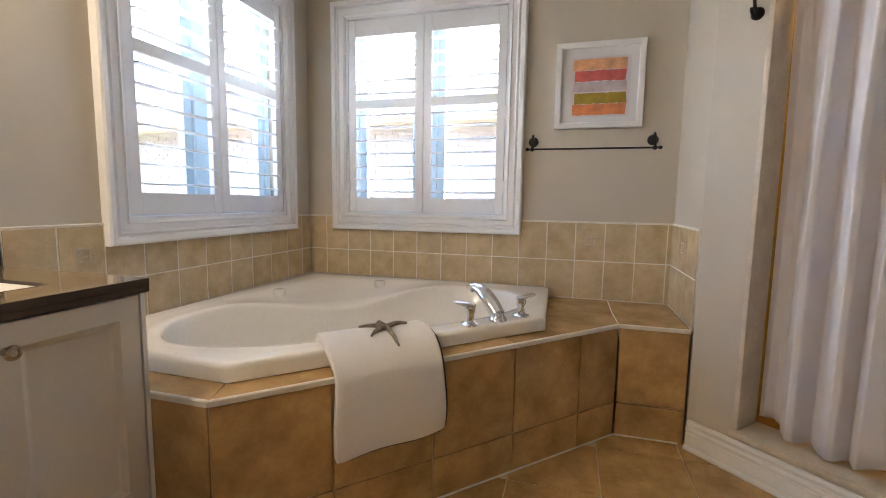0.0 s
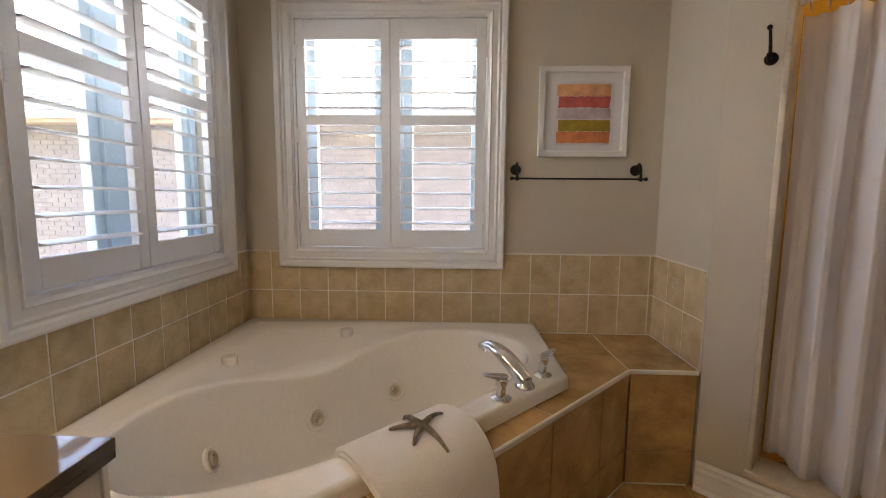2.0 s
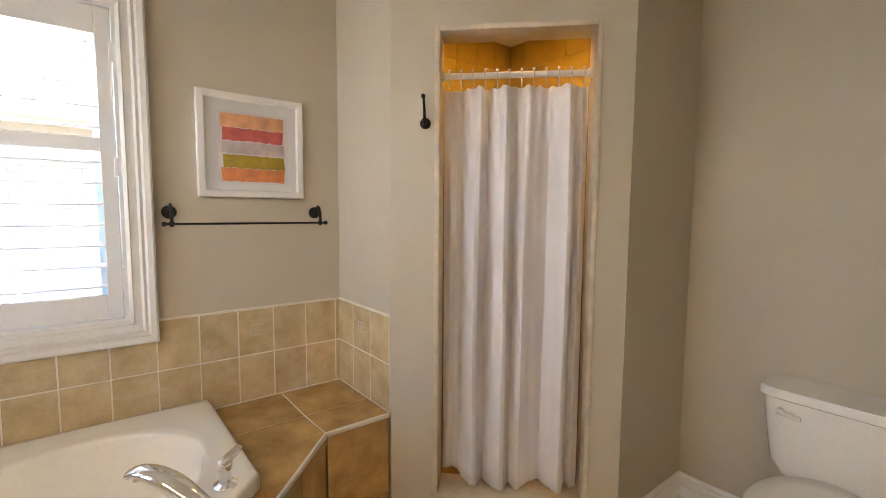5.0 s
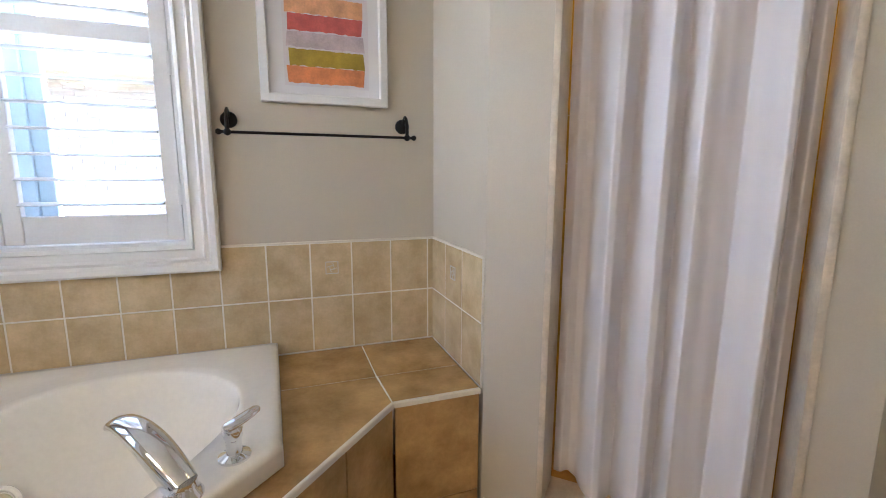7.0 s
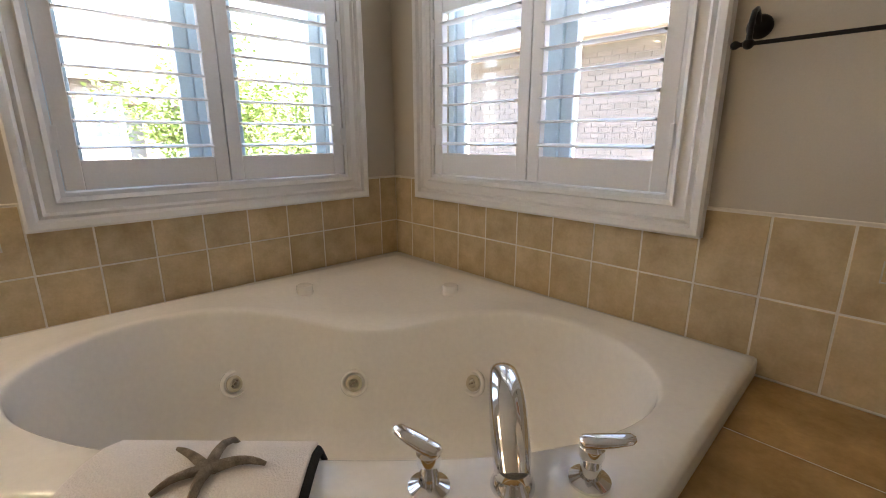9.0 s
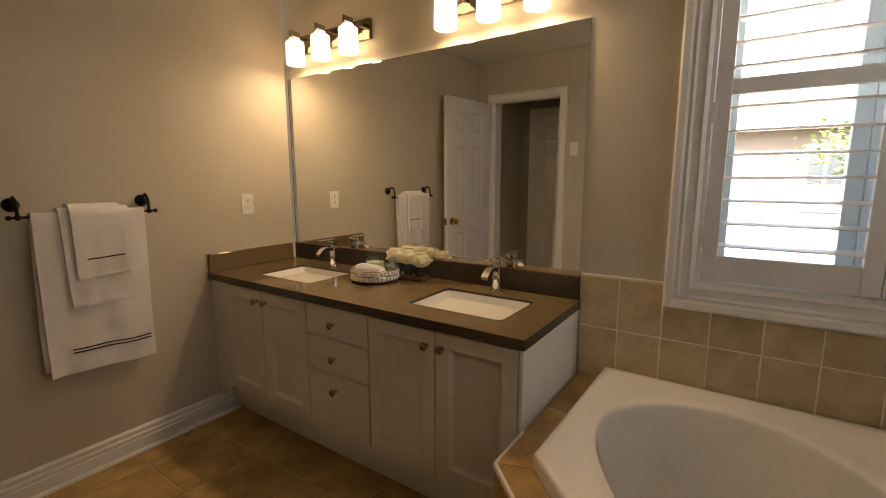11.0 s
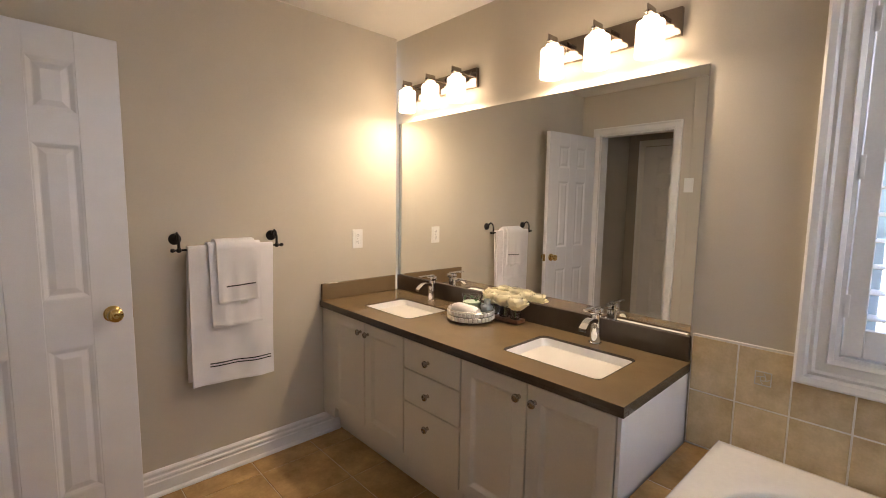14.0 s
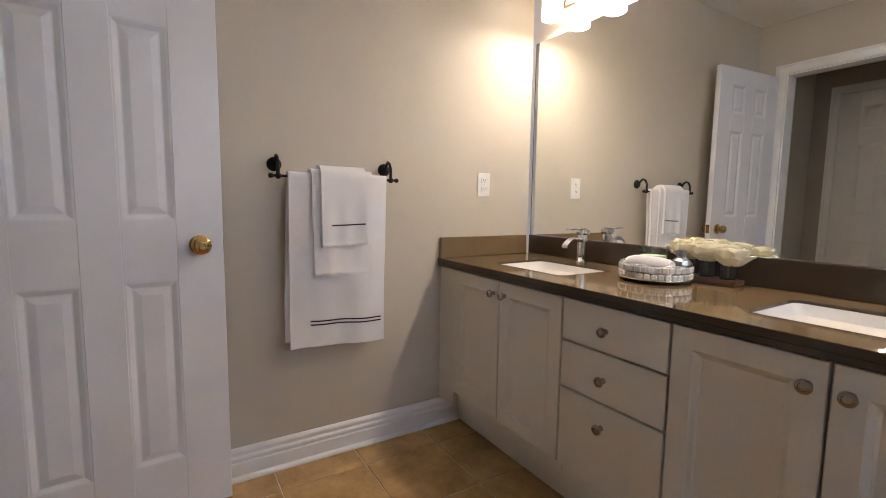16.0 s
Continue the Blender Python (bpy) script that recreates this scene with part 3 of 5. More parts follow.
        k = max(0.0, 1 - (off / 0.95) ** 2) ** 1.5
        ring.append((TUBC.x + r * math.cos(a), TUBC.y + r * math.sin(a), z - dent * k))
    return ring


TZ = 0.562
bm = bmesh.new()
rings = [tub_ring(1, 1, 0, 0.508, 0), tub_ring(1, 1, 0, TZ - 0.016, 0), tub_ring(1, 1, 0.003, TZ - 0.006, 0), tub_ring(1, 1, 0.012, TZ, 0),
         tub_ring(0.84, 1, 0, TZ + 0.001, 0.001), tub_ring(0.74, 1, 0, TZ + 0.001, 0.002), tub_ring(0.66, 1, 0, TZ + 0.001, 0.010), tub_ring(0.58, 1, 0, TZ + 0.001, 0.030), tub_ring(0.48, 1, 0, TZ, 0.044), tub_ring(0.2, 1, 0, TZ - 0.001, 0.064),
         tub_ring(0, 1, -0.008, TZ - 0.0015, 0.074), tub_ring(None, 1, -0.002, TZ - 0.005, 0.076), tub_ring(None, 1, 0.003, TZ - 0.013, 0.078), tub_ring(None, 1, 0.008, TZ - 0.032, 0.078),
         tub_ring(None, 0.975, 0.01, TZ - 0.08, 0.06), tub_ring(None, 0.94, 0.01, TZ - 0.16, 0.03), tub_ring(None, 0.90, 0.01, TZ - 0.25, 0),
         tub_ring(None, 0.86, 0.01, TZ - 0.34, 0), tub_ring(None, 0.81, 0.01, TZ - 0.39, 0), tub_ring(None, 0.74, 0.01, TZ - 0.42, 0),
         tub_ring(None, 0.6, 0.01, TZ - 0.432, 0), tub_ring(None, 0.2, 0.0, TZ - 0.44, 0)]
loft(bm, rings, True, False, True)
bmesh.ops.recalc_face_normals(bm, faces=bm.faces)
tub = thing("bathtub", "white acrylic corner whirlpool bathtub set in a tiled surround", "bathtub", (TUBC.x, TUBC.y, 0.12))
shell = part("shell", bm, ACRYL, tub, smooth=50)


def aim(at, out, up=(0, 0, 1)):
    """A pose whose local z points along out."""
    q = Vector(out).to_track_quat("Z", "Y").to_matrix().to_4x4()
    return Matrix.Translation(at) @ q


def wall_point(a, z):
    """A place on the basin's wall at angle a and height z, with the way into the basin."""
    s = 0.94 + (0.90 - 0.94) * (TZ - 0.16 - z) / 0.09
    r = float(np.interp(a, OA, OR)) * s - 0.01
    out = Vector((-math.cos(a), -math.sin(a), 0.35)).normalized()
    return Vector((TUBC.x + r * math.cos(a), TUBC.y + r * math.sin(a), z)) , out


for jx, jy, jz in ((-1.38, 1.79, 0.318), (-1.12, 2.205, 0.318), (-0.71, 2.54, 0.318), (-0.25, 2.30, 0.30)):
    p, out = wall_point(math.atan2(jy - TUBC.y, jx - TUBC.x), jz)
    bm = bmesh.new()
    lathe(bm, [(0.0, -0.004), (0.044, -0.004), (0.046, 0.004), (0.043, 0.010), (0.037, 0.012), (0.033, 0.009), (0.030, 0.002), (0.0, 0.001)], aim(p, out), 28, False, False)
    bmesh.ops.remove_doubles(bm, verts=bm.verts, dist=1e-5)
    jet = part("jet", bm, ACRYL, tub, "round white whirlpool jet", smooth=40)
    bm = bmesh.new()
    lathe(bm, [(0.0, 0.0), (0.026, 0.0), (0.027, 0.010), (0.023, 0.015), (0.017, 0.016), (0.013, 0.010), (0.012, 0.004), (0.0, 0.004)], aim(p, out), 22, False, False)
    part("nozzle", bm, JETM, jet, "cream swivel nozzle", smooth=40)
    bm = bmesh.new()
    lathe(bm, [(0.0, 0.005), (0.008, 0.005), (0.008, 0.012), (0.005, 0.013), (0.004, 0.007), (0.0, 0.007)], aim(p, out), 14, False, False)
    part("nozzle_eye", bm, JETM, jet, smooth=40)
    part("nozzle_bar", boxed(-0.014, 0.014, -0.0025, 0.0025, 0.004, 0.012, bevel=0.001, m=aim(p, out) @ pose(0, 0, 0, 0, 0, 35)), NICKEL, jet, "dark metal bar across the nozzle")
for cx, cy in ((-1.345, 2.125), (-0.965, 2.525)):
    bm = bmesh.new()
    lathe(bm, [(0.0, -0.04), (0.030, -0.04), (0.030, 0.012), (0.027, 0.016), (0.0, 0.017)], Matrix.Translation((cx, cy, TZ - 0.012)), 28, False, False)
    part("air_control_cap", bm, ACRYL, tub, smooth=40)

# tub filler: spout and two lever handles standing on the tub's rim
RIM = TZ + 0.001
spout = thing("tub_spout", "curved chrome tub spout standing on the rim", "faucet", (-0.185, 1.905, RIM))
bm = bmesh.new()
lathe(bm, [(0.0, 0.0), (0.036, 0.0), (0.036, 0.006), (0.030, 0.014), (0.026, 0.020), (0.026, 0.034), (0.0, 0.034)], Matrix.Translation((-0.185, 1.905, RIM)), 28, False, False)
part("flange", bm, CHROME, spout, smooth=40)
bm = bmesh.new()
path, rad, fl = [], [], []
for i in range(15):
    s = i / 14
    reach = 0.200 * s - 0.008 * math.sin(math.pi * s)
    h_ = 0.020 + 0.088 * math.sin(math.pi * 0.5 * min(1, s * 1.12)) - 0.010 * max(0, s - 0.9) / 0.1
    path.append((-0.185 - reach * R2, 1.905 + reach * R2, RIM + h_))
    rad.append(0.031 - 0.019 * s ** 1.3)
    fl.append(0.95 + 0.95 * s)
tube(bm, path, rad, 18, fl)
part("neck", bm, CHROME, spout, smooth=50)
bm = bmesh.new()
lathe(bm, [(0.0, 0.0), (0.011, 0.0), (0.011, 0.016), (0.0, 0.016)], Matrix.Translation((path[-2][0], path[-2][1], path[-2][2] - 0.024)), 16, False, False)
part("aerator", bm, CHROME, spout, smooth=40)
for hx, hy, way in ((-0.275, 1.805, (-0.96, -0.28)), (-0.105, 2.005, (0.8, 0.6))):
    handle = thing("tub_faucet_handle", "chrome lever handle on a round base beside the tub spout", "faucet handle", (hx, hy, RIM), "tub faucet handles")
    bm = bmesh.new()
    lathe(bm, [(0.0, 0.0), (0.034, 0.0), (0.034, 0.005), (0.024, 0.009), (0.017, 0.012), (0.0165, 0.018), (0.0165, 0.044), (0.0195, 0.048),
               (0.020, 0.066), (0.014, 0.072), (0.0, 0.073)], Matrix.Translation((hx, hy, RIM)), 28, False, False)
    part("base", bm, CHROME, handle, smooth=40)
    bm = bmesh.new()
    w = Vector(way).normalized()
    tube(bm, [(hx - w.x * d, hy - w.y * d, RIM + h_) for d, h_ in ((0.020, 0.072), (0.014, 0.073), (-0.010, 0.076), (-0.034, 0.081), (-0.058, 0.087), (-0.064, 0.088))],
         [0.007, 0.010, 0.0105, 0.0085, 0.006, 0.003], 16, [1.3, 1.5, 1.6, 1.9, 2.2, 2.2])
    part("lever", bm, CHROME, handle, smooth=50)

# ---- vanity ----
CX0, CX1, CY0, CY1, CZ = WX - 0.026, -0.985, SY + 0.002, 1.090, 0.816
S1, S2 = (-0.475, -0.075), (0.53, 0.945)
SX = (-1.405, -1.115)
# countertop with two sink cut-outs
bm = bmesh.new()
for x0, x1, y0, y1 in ((CX0, SX[0], CY0, CY1), (SX[1], CX1, CY0, CY1), (SX[0], SX[1], CY0, S1[0]), (SX[0], SX[1], S1[1], S2[0]), (SX[0], SX[1], S2[1], CY1)):
    box(bm, x0, x1, y0, y1, CZ - 0.020, CZ)
bmesh.ops.remove_doubles(bm, verts=bm.verts, dist=1e-5)
seen_, gone_ = {}, []
for f in bm.faces:
    key = tuple(round(c, 4) for c in f.calc_center_median())
    if key in seen_:
        gone_ += [f, seen_[key]]
    seen_[key] = f
bmesh.ops.delete(bm, geom=gone_, context="FACES_ONLY")
counter = thing("countertop", "polished brown quartz countertop with two sink cut-outs", "countertop", (-1.26, 0.18, CZ - 0.036))
part("slab", bm, QUARTZ, counter)
part("front_edge", boxed(CX1 - 0.03, CX1 + 0.0015, CY0, CY1 + 0.0015, CZ - 0.036, CZ - 0.0205, bevel=0.001), QUARTZ_SHADED, counter, "polished edge, shade in its colour")
part("end_edge", boxed(CX0, CX1 - 0.031, CY1 - 0.03, CY1 + 0.0015, CZ - 0.036, CZ - 0.0205, bevel=0.0005), QUARTZ_SHADED, counter)
part("front_face", boxed(CX1 + 0.0001, CX1 + 0.0015, CY0, CY1 + 0.0015, CZ - 0.020, CZ - 0.0012), QUARTZ_SHADED, counter)
part("end_face", boxed(CX0, CX1, CY1 + 0.0001, CY1 + 0.0015, CZ - 0.020, CZ - 0.0012), QUARTZ_SHADED, counter)


def to_wall(bm):
    """Slides a piece built at the west wall back to the wall's true, slightly skew face."""
    for v in bm.verts:
        v.co.x += vanity_wall(v.co.y) - WX
    return bm


part("backsplash", to_wall(boxed(WX + 0.001, WX + 0.020, CY0, 1.086, CZ + 0.0005, CZ + 0.098, bevel=0.002)), QUARTZ_SHADED, counter, "low quartz backsplash, shade in its colour")
part("side_splash", boxed(WX + 0.021, CX1 - 0.006, SY + 0.001, SY + 0.020, CZ + 0.0005, CZ + 0.098, bevel=0.002), QUARTZ, counter, "low brown quartz side splash")


def rounded(x0, x1, y0, y1, r, z, n=5):
    pts = []
    for cx, cy, a in ((x1 - r, y1 - r, 0), (x0 + r, y1 - r, 90), (x0 + r, y0 + r, 180), (x1 - r, y0 + r, 270)):
        for i in range(n + 1):
            t = radians(a + 90 * i / n)
            pts.append((cx + r * math.cos(t), cy + r * math.sin(t), z))
    return pts


for y0, y1 in (S1, S2):
    sink = thing("sink", "white rectangular undermount sink with a sloping bottom", "sink", ((SX[0] + SX[1]) / 2, (y0 + y1) / 2, CZ - 0.19), "vanity sinks")
    bm = bmesh.new()
    o = 0.003
    loft(bm, [rounded(SX[0] + 0.0008, SX[1] - 0.0008, y0 + 0.0008, y1 - 0.0008, 0.028, CZ - 0.008),
              rounded(SX[0] + o, SX[1] - o, y0 + o, y1 - o, 0.03, CZ - 0.018), rounded(SX[0] + 0.025, SX[1] - 0.02, y0 + 0.06, y1 - 0.02, 0.04, CZ - 0.11),
              rounded(SX[0] + 0.04, SX[1] - 0.035, y0 + 0.14, y1 - 0.04, 0.04, CZ - 0.155), rounded(SX[0] + 0.10, SX[1] - 0.10, y0 + 0.19, y1 - 0.12, 0.03, CZ - 0.165)],
         True, False, True)
    bmesh.ops.recalc_face_normals(bm, faces=bm.faces)
    part("basin", bm, PORC, sink, smooth=50)
    bm = bmesh.new()
    lathe(bm, [(0.0, 0.0), (0.022, 0.0), (0.022, 0.004), (0.012, 0.006), (0.0, 0.006)], Matrix.Translation(((SX[0] + SX[1]) / 2, (y0 + y1) / 2 + 0.03, CZ - 0.164)), 20, False, False)
    part("drain", bm, CHROME, sink, "chrome drain", smooth=40)
    # cut edge of the stone round the basin, its shade put in the colour
    bm = bmesh.new()
    loft(bm, [rounded(SX[0] + 0.0005, SX[1] - 0.0005, y0 + 0.0005, y1 - 0.0005, 0.028, z) for z in (CZ - 0.0208, CZ + 0.0004)] +
         [rounded(SX[0] - 0.004, SX[1] + 0.004, y0 - 0.004, y1 + 0.004, 0.03, CZ + 0.0006)], True)
    part("cut_edge", bm, QUARTZ_SHADED, counter)


def basin_faucet(base):
    x, y, z = base
    f = thing("basin_faucet", "square chrome single-lever faucet behind the sink", "faucet", base, "basin faucets")
    bm = bmesh.new()
    lathe(bm, [(0.0, 0.0), (0.027, 0.0), (0.027, 0.006), (0.0225, 0.008), (0.0225, 0.075), (0.0195, 0.125), (0.0, 0.125)], Matrix.Translation(base), 28, False, False)
    part("body", bm, CHROME, f, smooth=40)
    bm = bmesh.new()
    rings = []
    for s in np.linspace(0, 1, 9):
        cx = x + 0.012 + 0.100 * s
        cz = z + 0.098 + 0.012 * math.sin(math.pi * s * 0.9) - 0.024 * s ** 3
        hw, ht = 0.016, 0.009 - 0.003 * s
        rings.append([(cx, y - hw, cz - ht), (cx, y + hw, cz - ht), (cx, y + hw, cz + ht), (cx, y - hw, cz + ht)])
    loft(bm, rings, True, True, True)
    part("spout", bm, CHROME, f, smooth=40)
    part("cap", boxed(x - 0.021, x + 0.021, y - 0.021, y + 0.021, z + 0.126, z + 0.150, bevel=0.003, seg=2), CHROME, f, smooth=40)
    part("lever", boxed(x - 0.012, x + 0.095, y - 0.012, y + 0.012, z + 0.151, z + 0.158, bevel=0.002, seg=2), CHROME, f, smooth=40)
    return f


faucet = basin_faucet((-1.478, -0.30, CZ))
copy_thing(faucet, Matrix.Translation((-1.478, 0.738, CZ)))


def knob_on(parent, x, y, z):
    bm = bmesh.new()
    lathe(bm, [(0.0, 0.0), (0.009, 0.0), (0.007, 0.006), (0.006, 0.012), (0.014, 0.017), (0.016, 0.021), (0.0145, 0.026), (0.009, 0.0275), (0.008, 0.025), (0.0, 0.025)],
          aim((x, y, z), (1, 0, 0)), 20, False, False)
    part("knob", bm, NICKEL, parent, "round brushed nickel knob", smooth=40)


FX = -1.012           # front of the cabinet boxes; doors stand 19 mm proud
ZB, ZT = 0.205, CZ - 0.038


def shaker_front(name, parent, y0, y1, z0, z1, flat=False):
    g = 0.0034
    y0, y1, z0, z1 = y0 + g, y1 - g, z0 + g, z1 - g
    bm = bmesh.new()
    if flat:
        box(bm, FX + 0.001, FX + 0.020, y0, y1, z0, z1, bevel=0.002)
        return part(name, bm, CAB, parent)
    w = 0.058
    steps = [(0.0, 0.001), (0.0, 0.018), (0.002, 0.020), (w - 0.004, 0.020), (w, 0.017), (w + 0.008, 0.009), (w + 0.012, 0.007), (w + 0.014, 0.006)]
    loft(bm, [[(FX + d, y, z) for y, z in ((y0 + o, z0 + o), (y1 - o, z0 + o), (y1 - o, z1 - o), (y0 + o, z1 - o))] for o, d in steps], True, False, True)
    return part(name, bm, CAB, parent)


def unit(name, label, y0, y1):
    u = thing(name, label, "cabinet", ((CX0 + FX) / 2, (y0 + y1) / 2, 0.13))
    part("body", boxed(CX0, FX - 0.012, y0 + 0.001, y1 - 0.001, 0.135, CZ - 0.0385), CAB, u)
    return u


YA, YB, YC, YD = -0.605, 0.050, 0.420, 1.070
u1 = unit("door_cabinet", "off-white two-door vanity cabinet with recessed panels", YA, YB)
for a, b, k in ((YA, (YA + YB) / 2, -1), ((YA + YB) / 2, YB, 1)):
    dr = shaker_front("door", u1, a, b, ZB, ZT)
    knob_on(dr, FX + 0.0205, (YA + YB) / 2 + k * 0.034, 0.722)
u2 = unit("drawer_cabinet", "off-white vanity cabinet with three flat drawers", YB, YC)
for z0, z1 in ((0.635, ZT), (0.478, 0.635), (ZB, 0.478)):
    dr = shaker_front("drawer", u2, YB, YC, z0, z1, True)
    knob_on(dr, FX + 0.0205, (YB + YC) / 2 - 0.012, z1 - 0.075 if z0 < 0.3 else (z0 + z1) / 2 - 0.005)
u3 = unit("door_cabinet", "off-white two-door vanity cabinet beside the tub", YC, YD)
for a, b, k in ((YC, (YC + YD) / 2, -1), ((YC + YD) / 2, YD, 1)):
    dr = shaker_front("door", u3, a, b, ZB, ZT)
    knob_on(dr, FX + 0.0205, (YC + YD) / 2 + k * 0.034, 0.718)
single("filler_panel", boxed(CX0, FX + 0.012, SY + 0.003, YA - 0.001, 0.135, CZ - 0.0385), CAB, "off-white filler panel between the cabinet and the wall", "panel")
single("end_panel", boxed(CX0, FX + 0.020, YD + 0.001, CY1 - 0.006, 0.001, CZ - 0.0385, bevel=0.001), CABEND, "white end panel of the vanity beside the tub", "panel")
single("toe_kick", boxed(CX0, -1.105, SY + 0.003, YD - 0.001, 0.001, 0.134), CAB, "off-white recessed toe kick under the vanity", "toe kick")

# mirror, resting on the backsplash
bm = to_wall(boxed(WX + 0.001, WX + 0.007, -0.7315, 1.080, CZ + 0.0985, 1.898))
mir = thing("wall_mirror", "large frameless wall mirror over the vanity", "mirror", (WX, 0.195, CZ + 0.0985))
part("glass", bm, MIRROR, mir)
part("edge", to_wall(boxed(WX + 0.001, WX + 0.0075, -0.7345, -0.7315, CZ + 0.0985, 1.900)), BLACK, mir, "dark joint along the corner")
part("edge", to_wall(boxed(WX + 0.001, WX + 0.0075, 1.080, 1.083, CZ + 0.0985, 1.900)), CHROME, mir, "bright polished edge")
part("edge", to_wall(boxed(WX + 0.001, WX + 0.0075, -0.7315, 1.080, 1.898, 1.900)), CHROME, mir)


def vanity_light(yc, zc):
    v = thing("vanity_light", "three-lamp bronze wall light with lit frosted glass shades", "wall lamp", (vanity_wall(yc), yc, zc), "vanity lights")
    wx = vanity_wall(yc)
    part("back_plate", to_wall(boxed(WX + 0.001, WX + 0.022, yc - 0.29, yc + 0.29, zc - 0.005, zc + 0.095, bevel=0.002)), BRONZE, v, "polished bronze back plate")
    for k in (-1, 0, 1):
        y, x = yc + k * 0.208, wx + 0.095
        part("arm", boxed(wx + 0.018, x + 0.03, y - 0.012, y + 0.012, zc + 0.068, zc + 0.076, bevel=0.001), NICKEL, v)
        part("arm_plate", boxed(x - 0.036, x + 0.036, y - 0.002, y + 0.002, zc + 0.055, zc + 0.098, bevel=0.001), NICKEL, v)
        bm = bmesh.new()
        m = Matrix.Translation((x, y, zc))
        lathe(bm, [(0.0, 0.060), (0.027, 0.060), (0.028, 0.046), (0.045, 0.042), (0.049, 0.036), (0.0505, -0.076), (0.049, -0.080), (0.046, -0.079), (0.044, 0.030), (0.0, 0.034)], m, 28, False, False)
        part("shade", bm, SHADEM, v, "lit frosted glass shade", smooth=40)
        bm = bmesh.new()
        ball(bm, (x, y, zc - 0.050), 0.024, 1.2, 16)
        part("bulb", bm, BULB, v, "lit bulb", smooth=60)
        shine = new("shade_light", bpy.data.lights.new("shade_light", "AREA"))
        shine.data.shape, shine.data.size = "DISK", 0.086
        shine.data.energy, shine.data.color = 0.108, (1.0, 0.81, 0.58)
        shine.matrix_basis = Matrix.Translation((x, y, zc - 0.081))


vanity_light(-0.325, 2.018)
vanity_light(0.692, 2.024)

# ---- things on the walls ----
art = thing("framed_print", "white-framed abstract print of five brushed colour bands", "picture", (0.186, NY - 0.012, 1.42))
AX0, AX1, AZ0, AZ1 = -0.032, 0.405, 1.420, 1.857
bm = bmesh.new()
mitred(bm, [(0, 0.001), (0, 0.024), (-0.003, 0.027), (-0.026, 0.027), (-0.030, 0.022), (-0.030, 0.001)], (AX0, AX1, AZ0, AZ1), lambda u, v, d: Vector((u, NY - d, v)))
part("frame", bm, TRIM, art, "white wooden frame")
PAPER = surface("white print paper", (0.74, 0.73, 0.74), 0.6, var=0.01, scale=5, fine=300, bump=0.02)
part("mat_board", boxed(AX0 + 0.028, AX1 - 0.028, NY - 0.012, NY - 0.002, AZ0 + 0.028, AZ1 - 0.028), PAPER, art)
part("print", boxed(0.048, 0.338, NY - 0.0132, NY - 0.0122, 1.478, 1.782), surface("print paper", (0.70, 0.66, 0.68), 0.6, var=0.01, bump=0.0), art)
rng = random.Random(4)
BANDS = [(1.772, 1.716, (0.80, 0.42, 0.22), "peach band"), (1.714, 1.660, (0.62, 0.13, 0.11), "red band"), (1.656, 1.606, (0.60, 0.50, 0.53), "pale lilac band"),
         (1.600, 1.546, (0.42, 0.30, 0.035), "olive band"), (1.544, 1.488, (0.76, 0.26, 0.10), "orange band")]
for zt, zb, col, what in BANDS:
    bm = bmesh.new()
    top, low = [], []
    for i in range(25):
        x = 0.061 + 0.262 * i / 24 + (rng.uniform(-0.006, 0.004) if i in (0, 24) else 0)
        top.append((x, NY - 0.0136, zt + rng.uniform(-0.0015, 0.0015)))
        low.append((x + (rng.uniform(-0.006, 0.006) if i in (0, 24) else 0), NY - 0.0136, zb + rng.uniform(-0.0025, 0.0025)))
    loft(bm, [top, low], False)
    part("brush_band", bm, surface(what, col, 0.6, var=0.16, scale=14, fine=150, bump=0.03, spots=0.06), art, what)


def towel_bar(label, m, length, drop=0.046, out=0.074):
    """Local x along the wall from post to post, local y out of the wall, z up; the origin at the first rosette."""
    tb = thing("towel_bar", label, "towel bar", m.translation)
    tb.matrix_basis = m

    def add(nm, bm, parent=tb):
        bm.transform(m)
        part(nm, bm, BLACK, parent, smooth=45)

    for x in (0, length):
        bm = bmesh.new()
        lathe(bm, [(0.0, 0.0), (0.027, 0.0), (0.027, 0.006), (0.022, 0.012), (0.016, 0.014), (0.010, 0.022), (0.0, 0.024)], Matrix.Translation((x, 0, 0)) @ pose(0, 0, 0, -90), 24, False, False)
        add("rosette", bm)
        bm = bmesh.new()
        tube(bm, [(x, 0.016, 0.0), (x, 0.030, 0.020), (x, 0.046, 0.030), (x, 0.062, 0.022), (x, out, 0.0), (x, out, -drop)], [0.0065, 0.0065, 0.006, 0.006, 0.006, 0.007], 10)
        add("arm", bm)
        bm = bmesh.new()
        ball(bm, (x, out, -drop), 0.012)
        add("joint", bm)
        s = -1 if x == 0 else 1
        bm = bmesh.new()
        lathe(bm, [(0.0, 0.0), (0.006, 0.0), (0.005, 0.016), (0.009, 0.022), (0.010, 0.028), (0.006, 0.034), (0.0, 0.035)], Matrix.Translation((x, out, -drop)) @ pose(0, 0, 0, 0, 90 * s), 14, False, False)
        add("finial", bm)
    bm = bmesh.new()
    tube(bm, [(0, out, -drop), (length, out, -drop)], 0.0048, 12)
    add("bar", bm)
    return tb


towel_bar("empty black metal towel bar below the framed print", pose(0.463, NY, 1.355, 0, 0, 180), 0.60)
towel_bar("black metal towel bar holding white towels", pose(-0.705, SY, 1.212), 0.452)


